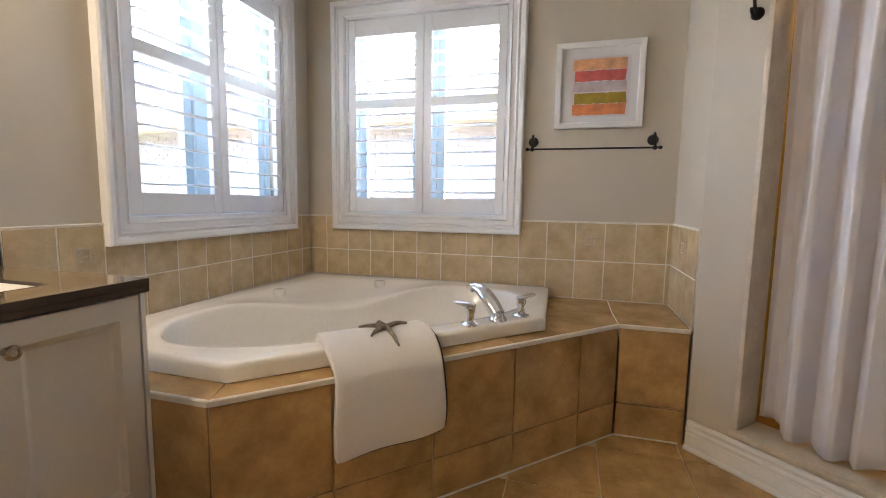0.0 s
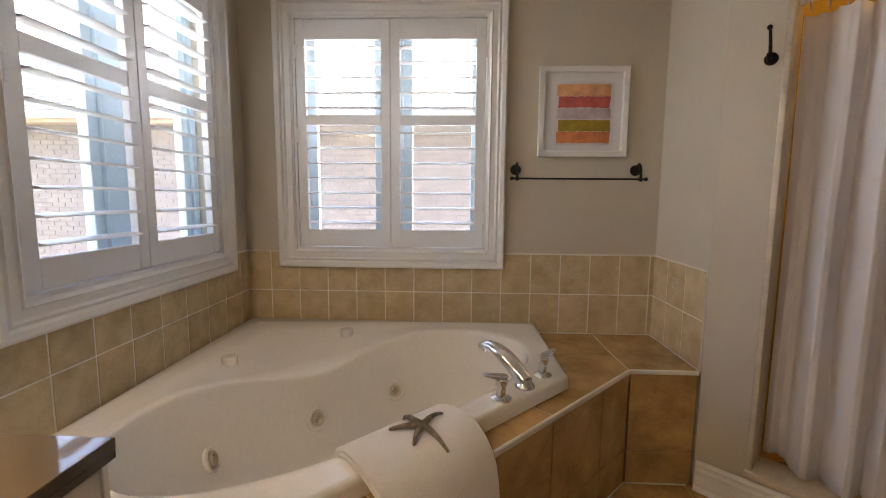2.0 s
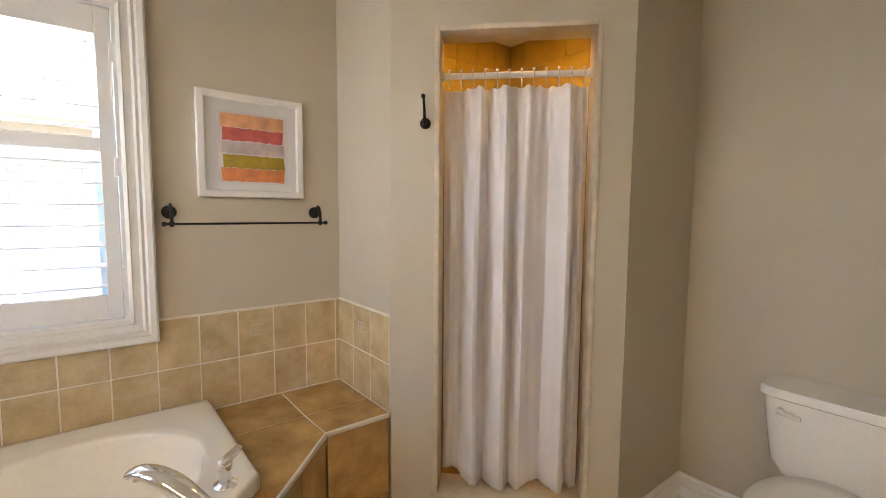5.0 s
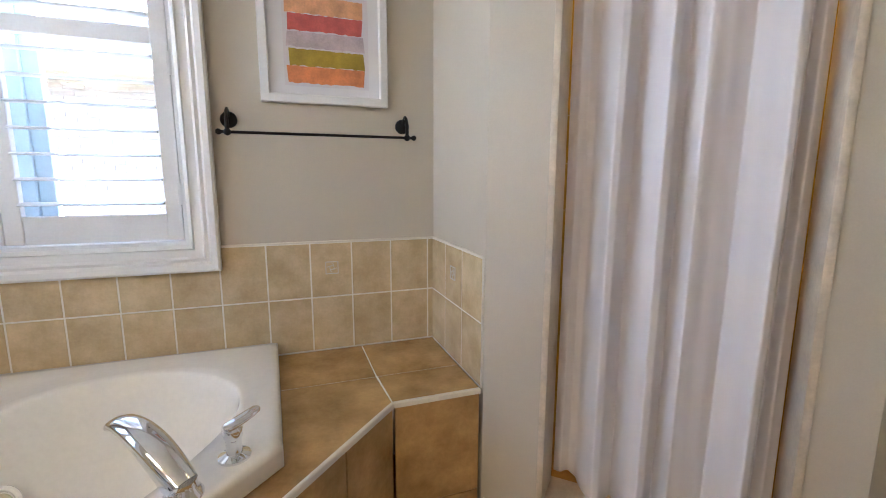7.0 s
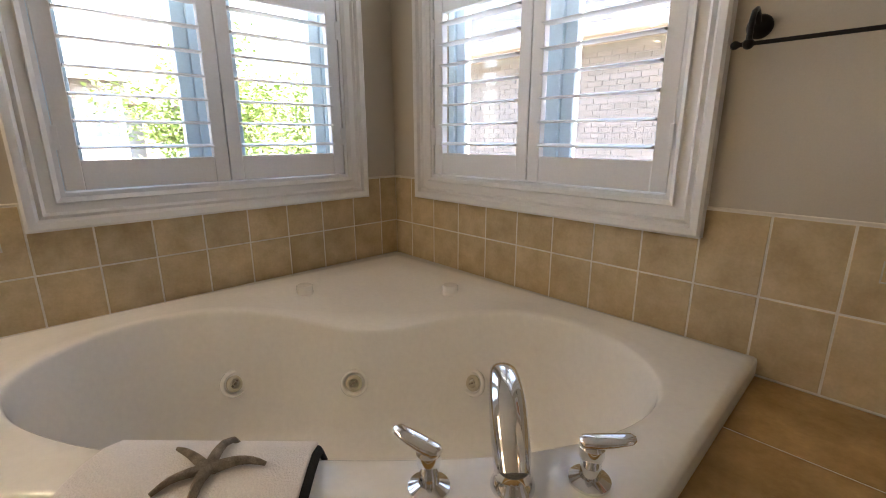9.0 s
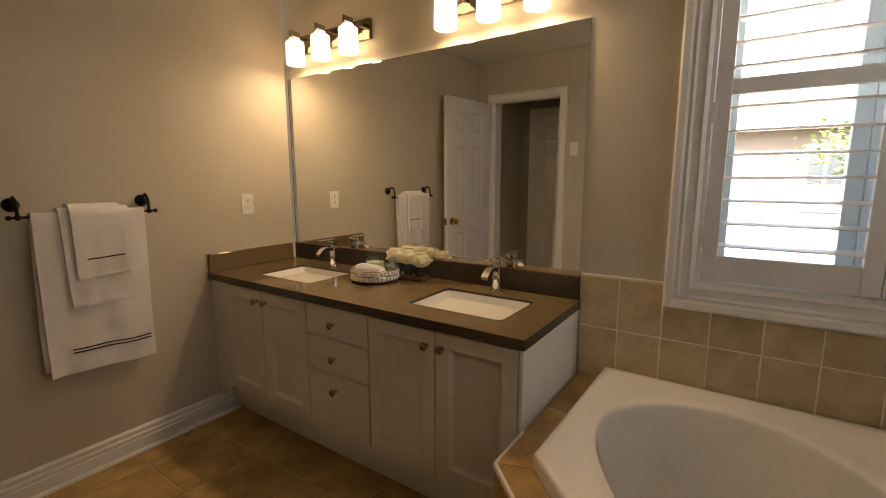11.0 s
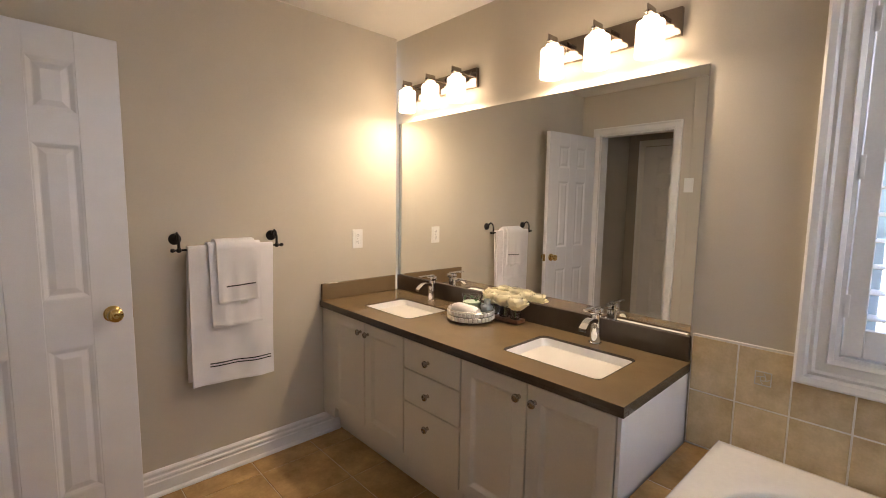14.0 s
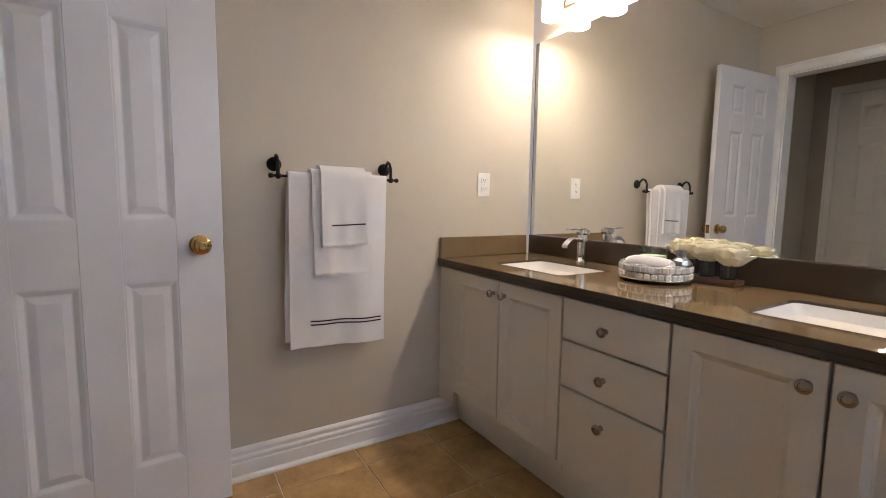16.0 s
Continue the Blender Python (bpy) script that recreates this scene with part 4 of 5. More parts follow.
def drape(name, label, x0, x1, ztop, zfront, zback, half, thick, seed, yc, stripes=(), tag=None):
    """A towel folded over the bar: an outer and an inner skin, joined at the hems."""
    r = random.Random(seed)
    tw = thing(name, label, "towel", ((x0 + x1) / 2, yc, zfront), "towels on the bar")
    path = []
    NR = 48
    for i in range(NR + 1):
        path.append((half, zfront + (ztop - half - zfront) * i / NR))
    for i in range(1, 8):
        a = math.pi * i / 8
        path.append((half * math.cos(a), ztop - half + half * math.sin(a)))
    for i in range(13):
        path.append((-half, ztop - half - (ztop - half - zback) * i / 12))
    cols = 36
    ph = [r.uniform(0, 6) for _ in range(4)]

    def sheet(off):
        rows = []
        for k in range(cols + 1):
            s = k / cols
            x = x0 + (x1 - x0) * s
            row = []
            for y, z in path:
                low = min(1, max(0, (ztop - z) / 0.5))
                wob = (0.007 * math.sin(5 * s + ph[0]) + 0.004 * math.sin(13 * s + ph[1])) * low + 0.006 * low * noise.noise(Vector((s * 5, z * 7, seed)))
                hem = 0.0022 if 0.004 < z - zfront < 0.016 else 0.0
                skew = 0.010 * low * (s - 0.5) * math.sin(ph[2]) + 0.008 * low * math.sin(ph[3])
                sag = 0.006 * math.sin(3 * s + ph[1]) if z < ztop - 0.1 else 0
                yy = y + (off + (hem if off > 0 else 0) if y > 0 else -off) * (1 if abs(y) > 1e-6 else 0)
                zz = z + (off if z > ztop - half else 0)
                row.append((x + skew + (0.013 * low if y < 0 else 0), yc + yy + wob * (1 if y > 0 else 0.3), zz + sag * low))
            rows.append(row)
        return rows

    outer, inner = sheet(thick / 2), sheet(-thick / 2)
    bm = bmesh.new()
    a = [[bm.verts.new(p) for p in row] for row in outer]
    b = [[bm.verts.new(p) for p in row] for row in inner]
    n = len(path)
    for k in range(cols):
        for i in range(n - 1):
            bm.faces.new((a[k][i], a[k + 1][i], a[k + 1][i + 1], a[k][i + 1]))
            bm.faces.new((b[k][i], b[k][i + 1], b[k + 1][i + 1], b[k + 1][i]))
        for i in (0, n - 1):
            bm.faces.new((a[k][i], b[k][i], b[k + 1][i], a[k + 1][i]))
    for k in (0, cols):
        for i in range(n - 1):
            bm.faces.new((a[k][i], a[k][i + 1], b[k][i + 1], b[k][i]))
    bmesh.ops.recalc_face_normals(bm, faces=bm.faces)
    part("cloth", bm, TOWEL, tw, smooth=60)
    for zs, f0, f1 in stripes:
        bm = bmesh.new()
        rows = []
        for k in range(cols + 1):
            s = f0 + (f1 - f0) * k / cols
            kk = min(cols - 1, int(s * cols))
            f = s * cols - kk
            i = min(NR - 1, max(0, int((zs - zfront) / (ztop - half - zfront) * NR)))
            p = Vector(outer[kk][i]).lerp(Vector(outer[kk + 1][i]), f)
            rows.append([(p.x, p.y + 0.0022, p.z - outer[kk][i][2] + zs + (outer[kk][i][2] - path[i][1]) + d) for d in (-0.0028, 0.0028)])
        loft(bm, rows, False)
        part("stripe", bm, STRIPE, tw, "thin black woven stripe")
    if tag:
        part("care_label", boxed(tag - 0.020, tag + 0.012, yc + half - 0.004, yc + half - 0.002, zfront - 0.016, zfront + 0.006, bevel=0.0005), PLASTIC, tw, "small white care label")
    return tw


BY, BZ = SY + 0.074, 1.166
drape("bath_towel", "large white bath towel with two black stripes, hung on the bar", -0.678, -0.285, BZ + 0.012, 0.500, 0.525, 0.012, 0.012, 1, BY,
      ((0.588, 0.04, 0.80), (0.602, 0.04, 0.80)))
drape("hand_towel", "white hand towel hung over the bath towel", -0.610, -0.366, BZ + 0.026, 0.785, 0.84, 0.026, 0.012, 5, BY)
drape("face_towel", "small white face towel with a black stripe hung on top", -0.578, -0.398, BZ + 0.040, 0.903, 0.93, 0.040, 0.012, 9, BY, ((0.985, 0.05, 0.80),), tag=-0.515)


def wall_plate(name, label, category, m, kind_):
    """Local x across, local y out of the wall, z up."""
    pl = thing(name, label, category, m.translation)
    pl.matrix_basis = m

    def add(nm, bm, mat):
        bm.transform(m)
        part(nm, bm, mat, pl)

    add("plate", boxed(-0.036, 0.036, 0.0005, 0.006, -0.058, 0.058, bevel=0.002, seg=2), PLASTIC)
    if kind_ == "outlet":
        for z in (-0.021, 0.021):
            add("socket", boxed(-0.016, 0.016, 0.006, 0.0075, z - 0.015, z + 0.015, bevel=0.003, seg=2), PLASTIC)
            for x in (-0.006, 0.006):
                add("slot", boxed(x - 0.0012, x + 0.0012, 0.0076, 0.0079, z - 0.002, z + 0.008), SLOT)
            add("slot", boxed(-0.002, 0.002, 0.0076, 0.0079, z - 0.010, z - 0.006), SLOT)
        add("screw", boxed(-0.002, 0.002, 0.006, 0.0068, -0.002, 0.002), NICKEL)
    else:
        add("rocker", boxed(-0.016, 0.016, 0.006, 0.0095, -0.032, 0.032, bevel=0.002), PLASTIC)


wall_plate("outlet", "white duplex wall outlet above the counter", "outlet", pose(-1.243, SY, 1.168), "outlet")
wall_plate("light_switch", "white rocker light switch beside the doorway", "light switch", pose(DX, 0.265, 1.565, 0, 0, 90), "switch")
wall_plate("light_switch", "white rocker light switch in the toilet alcove", "light switch", pose(0.95, RY, 1.375), "switch")

# robe hook on the shower wall
HM = DIAG @ pose(0.135, 0, 1.715, 0, 0, 180)
hook = thing("robe_hook", "black metal robe hook beside the shower opening", "hook", HM.translation)
bm = bmesh.new()
lathe(bm, [(0.0, 0.0), (0.022, 0.0), (0.022, 0.008), (0.016, 0.014), (0.0, 0.018)], HM @ pose(0, 0, 0, -90), 20, False, False)
part("rosette", bm, BLACK, hook, smooth=45)
bm = bmesh.new()
tube(bm, [HM @ Vector(p) for p in ((0, 0.014, 0.0), (0, 0.026, 0.02), (0, 0.034, 0.05), (0, 0.05, 0.085), (0, 0.058, 0.092))], [0.006, 0.006, 0.0055, 0.005, 0.005], 10)
part("prong", bm, BLACK, hook, smooth=45)
bm = bmesh.new()
ball(bm, HM @ Vector((0, 0.06, 0.094)), 0.009)
part("tip", bm, BLACK, hook, smooth=45)
bm = bmesh.new()
tube(bm, [HM @ Vector(p) for p in ((0, 0.014, 0.0), (0, 0.034, -0.010), (0, 0.044, 0.0), (0, 0.046, 0.012))], 0.006, 10)
part("lower_prong", bm, BLACK, hook, smooth=45)

# toilet paper holder in the alcove
tp = thing("toilet_paper_holder", "black metal holder with a white paper roll", "paper holder", (0.86, RY, 0.72))
bm = bmesh.new()
lathe(bm, [(0.0, 0.0), (0.025, 0.0), (0.025, 0.006), (0.018, 0.012), (0.0, 0.02)], Matrix.Translation((0.86, RY, 0.76)) @ pose(0, 0, 0, -90), 20, False, False)
part("rosette", bm, BLACK, tp, smooth=45)
bm = bmesh.new()
tube(bm, [(0.86, RY + 0.015, 0.76), (0.86, RY + 0.04, 0.79), (0.86, RY + 0.07, 0.775), (0.86, RY + 0.075, 0.70), (0.95, RY + 0.075, 0.70), (0.99, RY + 0.075, 0.70)], 0.0055, 10)
part("arm", bm, BLACK, tp, smooth=45)
bm = bmesh.new()
lathe(bm, [(0.019, 0.0), (0.056, 0.0), (0.056, 0.10), (0.019, 0.10), (0.019, 0.0)], Matrix.Translation((0.875, RY + 0.075, 0.685)) @ pose(0, 0, 0, 0, 90), 28, False, False)
single("toilet_paper_roll", bm, TOWEL, "white toilet paper roll on its holder", "paper roll", smooth=45)

# ---- toilet in the alcove ----
TY = 0.955
wc = thing("toilet", "white porcelain toilet with its lid closed, standing in the alcove", "toilet", (1.45, TY, 0.0))


def oval(cx, cy, a, b, z, n=40, flatten=0.0):
    pts = []
    for i in range(n):
        t = 2 * math.pi * i / n
        e = 2.0 / (2.0 + flatten)
        c, s = math.cos(t), math.sin(t)
        pts.append((cx + a * math.copysign(abs(c) ** e, c), cy + b * math.copysign(abs(s) ** e, s), z))
    return pts


bm = bmesh.new()
loft(bm, [oval(1.70, TY, 0.075, 0.175, 0.385, flatten=3), oval(1.69, TY, 0.09, 0.205, 0.44, flatten=3), oval(1.685, TY, 0.100, 0.225, 0.60, flatten=3),
          oval(1.685, TY, 0.103, 0.232, 0.685, flatten=3)], True, True, True)
tank = part("tank", bm, PORC, wc, smooth=50)
bm = bmesh.new()
loft(bm, [oval(1.683, TY, 0.104, 0.236, 0.686, flatten=3), oval(1.681, TY, 0.113, 0.246, 0.692, flatten=3), oval(1.681, TY, 0.113, 0.246, 0.714, flatten=3),
          oval(1.681, TY, 0.106, 0.238, 0.724, flatten=3)], True, True, True)
part("tank_lid", bm, PORC, wc, smooth=40)
bm = bmesh.new()
tube(bm, [(1.585, TY + 0.165, 0.645), (1.572, TY + 0.165, 0.645), (1.566, TY + 0.150, 0.643), (1.562, TY + 0.10, 0.638)], [0.012, 0.012, 0.010, 0.008], 12)
part("flush_lever", bm, PORC, wc, "white flush lever", smooth=50)
bm = bmesh.new()
loft(bm, [oval(1.45, TY, 0.20, 0.105, 0.0), oval(1.45, TY, 0.20, 0.10, 0.06), oval(1.43, TY, 0.19, 0.10, 0.18), oval(1.38, TY, 0.23, 0.155, 0.30), oval(1.36, TY, 0.245, 0.18, 0.375),
          oval(1.36, TY, 0.245, 0.18, 0.392)], True, True, True)
part("bowl", bm, PORC, wc, smooth=50)
part("shelf", boxed(1.50, 1.74, TY - 0.13, TY + 0.13, 0.30, 0.384, bevel=0.02, seg=3), PORC, wc, smooth=40)
bm = bmesh.new()
loft(bm, [oval(1.355, TY, 0.245, 0.185, 0.393), oval(1.355, TY, 0.250, 0.19, 0.400), oval(1.355, TY, 0.248, 0.188, 0.412), oval(1.355, TY, 0.24, 0.18, 0.414)], True, True, True)
part("seat", bm, PORC, wc, smooth=50)
bm = bmesh.new()
loft(bm, [oval(1.36, TY, 0.245, 0.185, 0.415), oval(1.36, TY, 0.248, 0.187, 0.422), oval(1.36, TY, 0.235, 0.175, 0.434), oval(1.36, TY, 0.15, 0.11, 0.438)], True, True, True)
part("lid", bm, PORC, wc, smooth=50)

# ---- shower curtain on its rod ----
rod = thing("shower_rod", "white tension rod across the shower opening", "curtain rod", tuple(DIAG @ Vector((0.49, 0.075, 1.91))))
bm = bmesh.new()
tube(bm, [DIAG @ Vector((s, 0.075, 1.918)) for s in (0.193, 0.791)], 0.0125, 16)
part("tube", bm, PLASTIC, rod, smooth=45)
for s in (0.1925, 0.777):
    bm = bmesh.new()
    tube(bm, [DIAG @ Vector((s, 0.075, 1.918)), DIAG @ Vector((s + 0.0145, 0.075, 1.918))], 0.019, 18)
    part("end_cap", bm, PLASTIC, rod, smooth=45)
curtain = thing("shower_curtain", "white cloth shower curtain hanging in deep folds", "curtain", tuple(DIAG @ Vector((0.49, 0.08, 0.18))))


# the cloth's folds: share of the width, and how far it stands out there
FOLD_S = np.array([0.0, 0.05, 0.09, 0.135, 0.24, 0.275, 0.315, 0.44, 0.475, 0.51, 0.575, 0.66, 0.745, 0.865, 0.895, 0.93, 0.96, 1.0])
FOLD_D = np.array([-0.034, -0.026, -0.044, -0.036, 0.044, 0.040, -0.026, 0.052, 0.044, -0.010, 0.040, 0.016, -0.018, 0.060, 0.050, -0.024, 0.004, -0.016])
FINE = np.linspace(0, 1, 601)
FOLD_LINE = np.convolve(np.pad(np.interp(FINE, FOLD_S, FOLD_D), 7, mode="edge"), np.hanning(15) / np.hanning(15).sum(), mode="valid")


def curtain_at(s, z):
    """Across place and depth of the cloth at share s and height z."""
    low = min(1.0, max(0.0, (1.88 - z) / 1.7))
    gather = 0.75 + 0.65 * min(1, low * 2.5)
    pleat = 0.008 * math.sin(2 * math.pi * 12 * s) * max(0.0, 1 - low * 5)
    drift = s + 0.012 * math.sin(2.2 * low + 6 * s) * low * min(1, s * 6, (1 - s) * 6)
    stand = float(np.interp(drift, FINE, FOLD_LINE)) * gather + pleat
    ripple = 0.0022 * math.sin(38 * s + 3 * low) + 0.0015 * math.sin(83 * s - 4 * low)
    return 0.197 + 0.588 * s - 0.012 * low * min(1, s * 6, (1 - s) * 6), 0.094 - stand + ripple


bm = bmesh.new()
rows = []
for k in range(313):
    s = k / 312
    scallop = 0.010 * abs(math.sin(12 * math.pi * s))
    hem = 0.012 * math.sin(9 * s + 1) + 0.006 * math.sin(31 * s)
    rows.append([DIAG @ Vector((*curtain_at(s, z), z - (scallop if z > 1.86 else 0) + (hem if z < 0.2 else 0)))
                 for z in np.linspace(1.878, 0.184, 30)])
loft(bm, rows, False)
cloth = part("cloth", bm, CURT, curtain, smooth=80)
cloth.modifiers.new("thickness", "SOLIDIFY").thickness = 0.0015
for k in range(12):
    s = (k + 0.5) / 12
    side, deep = curtain_at(s, 1.87)
    bm = bmesh.new()
    tube(bm, [DIAG @ Vector((side, 0.075 + 0.020 * math.sin(a), 1.902 + 0.034 * math.cos(a))) for a in np.linspace(0, 2 * math.pi, 17)], 0.0018, 6)
    part("ring", bm, CHROME, curtain, "chrome curtain ring", smooth=60)
    bm = bmesh.new()
    ball(bm, DIAG @ Vector((side, 0.075, 1.940)), 0.0065, n=10)
    part("ring_bead", bm, CHROME, curtain, smooth=60)

# ---- towel and starfish on the tub ----
def front_pt(s, n, z):
    """s along the surround's front from its west corner, n out from it."""
    return Vector((-0.805 + s * DU.x + n * DU.y, 1.085 + s * DU.y - n * DU.x, z))


DU = (Vector((0.298, 2.225)) - Vector((-0.805, 1.085))).normalized()
tt = thing("tub_towel", "folded white ribbed towel with a dark trim, over the tub rim", "towel", tuple(front_pt(0.5, -0.1, 0.27)))
PATH_T = [(-0.215, 0.500), (-0.212, 0.540), (-0.195, 0.572), (-0.165, 0.582), (-0.125, 0.584), (-0.085, 0.580), (-0.050, 0.566), (-0.020, 0.544), (0.002, 0.522), (0.016, 0.492),
          (0.022, 0.45), (0.024, 0.40), (0.025, 0.35), (0.024, 0.31), (0.022, 0.278)]


def towel_skin(off, cols=26, s0=0.326, s1=0.688):
    rows = []
    for k in range(cols + 1):
        f = k / cols
        s = s0 + (s1 - s0) * f
        row = []
        for i, (n, z) in enumerate(PATH_T):
            a, b = PATH_T[max(0, i - 1)], PATH_T[min(len(PATH_T) - 1, i + 1)]
            t = Vector((b[0] - a[0], b[1] - a[1])).normalized()
            nn, zz = n - t.y * off, z + t.x * off
            low = max(0, (0.50 - z) / 0.25)
            edge = 1 - abs(2 * f - 1) ** 8
            nn += 0.005 * math.sin(8 * f + 2 * low) * low * (1 if off > 0 else 0.4) + 0.006 * edge * low
            ss = s + 0.006 * low * (f - 0.5) + 0.004 * math.sin(i * 0.9 + 3 * f)
            zz -= 0.022 * (1 - f) * low * (0.25 if z > 0.3 else 1) - 0.004 * math.sin(6 * f) * low
            row.append(front_pt(ss, nn, zz))
        rows.append(row)
    return rows


for nm, o0, o1, mat in (("upper_fold", 0.014, 0.0015, WAFFLE), ("lower_fold", -0.0005, -0.012, WAFFLE)):
    A_, B_ = towel_skin(o0), towel_skin(o1)
    bm = bmesh.new()
    a = [[bm.verts.new(p) for p in row] for row in A_]
    b = [[bm.verts.new(p) for p in row] for row in B_]
    n = len(PATH_T)
    for k in range(len(a) - 1):
        for i in range(n - 1):
            bm.faces.new((a[k][i], a[k + 1][i], a[k + 1][i + 1], a[k][i + 1]))
            bm.faces.new((b[k][i], b[k][i + 1], b[k + 1][i + 1], b[k + 1][i]))
        for i in (0, n - 1):
            bm.faces.new((a[k][i], b[k][i], b[k + 1][i], a[k + 1][i]))
    for k in (0, len(a) - 1):
        for i in range(n - 1):
            bm.faces.new((a[k][i], a[k][i + 1], b[k][i + 1], b[k][i]))
    bmesh.ops.recalc_face_normals(bm, faces=bm.faces)
    bmesh.ops.bevel(bm, geom=[e for e in bm.edges if e.calc_face_angle(0) > 1.0], offset=0.003, segments=2, profile=0.5, affect="EDGES")
    part(nm, bm, mat, tt, smooth=70)
edge_rows = towel_skin(0.001)
bm = bmesh.new()
tube(bm, [p + Vector((DU.x, DU.y, 0)) * 0.004 for p in edge_rows[-1]], [0.0095] * len(PATH_T), 10, [0.55] * len(PATH_T))
part("dark_trim", bm, STRIPE, tt, "black trim along the folded edge", smooth=60)
bm = bmesh.new()
tube(bm, [row[-1] + Vector((0, 0, -0.004)) for row in edge_rows[3:]], 0.0055, 8)
part("dark_hem", bm, STRIPE, tt, "black hem", smooth=60)
part("care_label", boxed(-0.012, 0.012, -0.001, 0.001, -0.016, 0.0, m=Matrix.Translation(front_pt(0.63, 0.020, 0.272)) @ pose(0, 0, 0, 0, 0, 46)), PLASTIC, tt, "small white care label")

star = bmesh.new()
SC = Vector((-0.508, 1.560, 0.597))
for k, (ang, ln) in enumerate(((45, 0.076), (139, 0.086), (205, 0.096), (264, 0.090), (316, 0.098))):
    a = radians(ang)
    pts, rr = [], []
    for i in range(8):
        f = i / 7
        bend = 0.010 * math.sin(f * 2.2 + k)
        px, py = SC.x + math.cos(a) * ln * f - math.sin(a) * bend, SC.y + math.sin(a) * ln * f + math.cos(a) * bend
        across = (px + 0.805) * DU.y - (py - 1.085) * DU.x
        lie = float(np.interp(across, [q[0] for q in PATH_T[1:9]], [q[1] for q in PATH_T[1:9]]))
        pts.append((px, py, lie + 0.019 + 0.005 * math.sin(f * 3.1) + 0.001 * math.sin(k * 2)))
        rr.append(0.0062 * (1 - f) ** 0.8 + 0.0036)
    tube(star, pts, rr, 10)
ball(star, (SC.x, SC.y, SC.z + 0.004), 0.0105, 0.7, 12)
single("starfish", star, STAR, "dried grey-brown starfish lying on the folded towel", "starfish", smooth=60)

# ---- on the counter ----
TCX, TCY = -1.352, 0.135
tray = thing("crystal_tray", "round silver tray with a rim of cut crystals", "tray", (TCX, TCY, CZ), turn=0)
bm = bmesh.new()
lathe(bm, [(0.0, 0.004), (0.108, 0.004), (0.114, 0.006), (0.116, 0.010), (0.110, 0.012), (0.0, 0.010)], Matrix.Translation((TCX, TCY, CZ)), 48, False, False)
part("base", bm, BLACK, tray, "dark mirrored base", smooth=40)
for z in (0.012, 0.061):
    bm = bmesh.new()
    tube(bm, [(TCX + 0.115 * math.cos(a), TCY + 0.115 * math.sin(a), CZ + z) for a in np.linspace(0, 2 * math.pi, 49)], 0.0028, 8)
    part("rim_wire", bm, CHROME, tray, smooth=60)
bead = bmesh.new()
box(bead, -0.0045, 0.0045, -0.0093, 0.0093, -0.0098, 0.0098, bevel=0.003)
bead.transform(world_of(tray))
first_bead = part("crystal_bead", bead, CRYSTAL, tray)
first_bead.parent = tray
bm_me = first_bead.data
COUNT = 34
for row, z in enumerate((0.0235, 0.0470)):
    for k in range(COUNT):
        a = 2 * math.pi * (k + 0.5 * row) / COUNT
        ob = first_bead if row == 0 and k == 0 else new("crystal_bead", bm_me)
        ob.parent = tray
        ob.matrix_basis = pose(0.115 * math.cos(a), 0.115 * math.sin(a), z, 0, 0, math.degrees(a))
for k in range(4):
    a = math.pi / 4 + k * math.pi / 2
    bm = bmesh.new()
    ball(bm, (TCX + 0.10 * math.cos(a), TCY + 0.10 * math.sin(a), CZ + 0.0045), 0.0045, n=10)
    part("foot", bm, CHROME, tray, smooth=60)
bm = bmesh.new()
rl = [Vector((TCX + 0.035 + 0.012 * math.sin(t * 2), TCY - 0.078 + 0.165 * t, CZ + 0.052 + 0.006 * math.sin(3.1 * t))) for t in np.linspace(0, 1, 15)]
tube(bm, rl, [0.024 + 0.007 * math.sin(math.pi * t) + 0.002 * math.sin(9 * t) for t in np.linspace(0, 1, 15)], 18)
single("rolled_washcloth", bm, TOWEL, "rolled white washcloth lying in the crystal tray", "washcloth", smooth=60)
# candle in a glass
cx, cy = TCX - 0.042, TCY - 0.036
cg = thing("candle_jar", "pale green candle in a clear glass printed with leaves", "candle", (cx, cy, CZ + 0.012))
bm = bmesh.new()
lathe(bm, [(0.0, 0.012), (0.046, 0.012), (0.047, 0.016), (0.047, 0.115), (0.0445, 0.115), (0.0445, 0.018), (0.0, 0.018)], Matrix.Translation((cx, cy, CZ)), 32, False, False)
part("glass", bm, GLASS, cg, smooth=40)
bm = bmesh.new()
lathe(bm, [(0.0, 0.019), (0.0440, 0.019), (0.0440, 0.082), (0.0, 0.082)], Matrix.Translation((cx, cy, CZ)), 32, False, False)
part("wax", bm, CANDLE, cg, smooth=40)
r5 = random.Random(5)
for k in range(16):
    a, z = r5.uniform(0, 6.28), CZ + r5.uniform(0.06, 0.108)
    bm = bmesh.new()
    w, h2 = r5.uniform(0.006, 0.011), r5.uniform(0.004, 0.007)
    tilt = r5.uniform(-0.8, 0.8)
    loop = [bm.verts.new((cx + 0.0475 * math.cos(a + dx / 0.047), cy + 0.0475 * math.sin(a + dx / 0.047), z + dz + dx * tilt)) for dx, dz in ((-w, 0), (0, -h2), (w, 0), (0, h2))]
    bm.faces.new(loop)
    part("printed_leaf", bm, LEAF, cg)
bm = bmesh.new()
bx, by = TCX - 0.055, TCY + 0.060
lathe(bm, [(0.0, 0.012), (0.030, 0.012), (0.033, 0.018), (0.033, 0.060), (0.030, 0.072), (0.016, 0.082), (0.014, 0.088), (0.017, 0.090), (0.017, 0.108), (0.0, 0.110)],
      Matrix.Translation((bx, by, CZ)), 10, False, False)
single("glass_bottle", bm, GREYG, "small grey faceted bottle standing in the tray", "bottle")

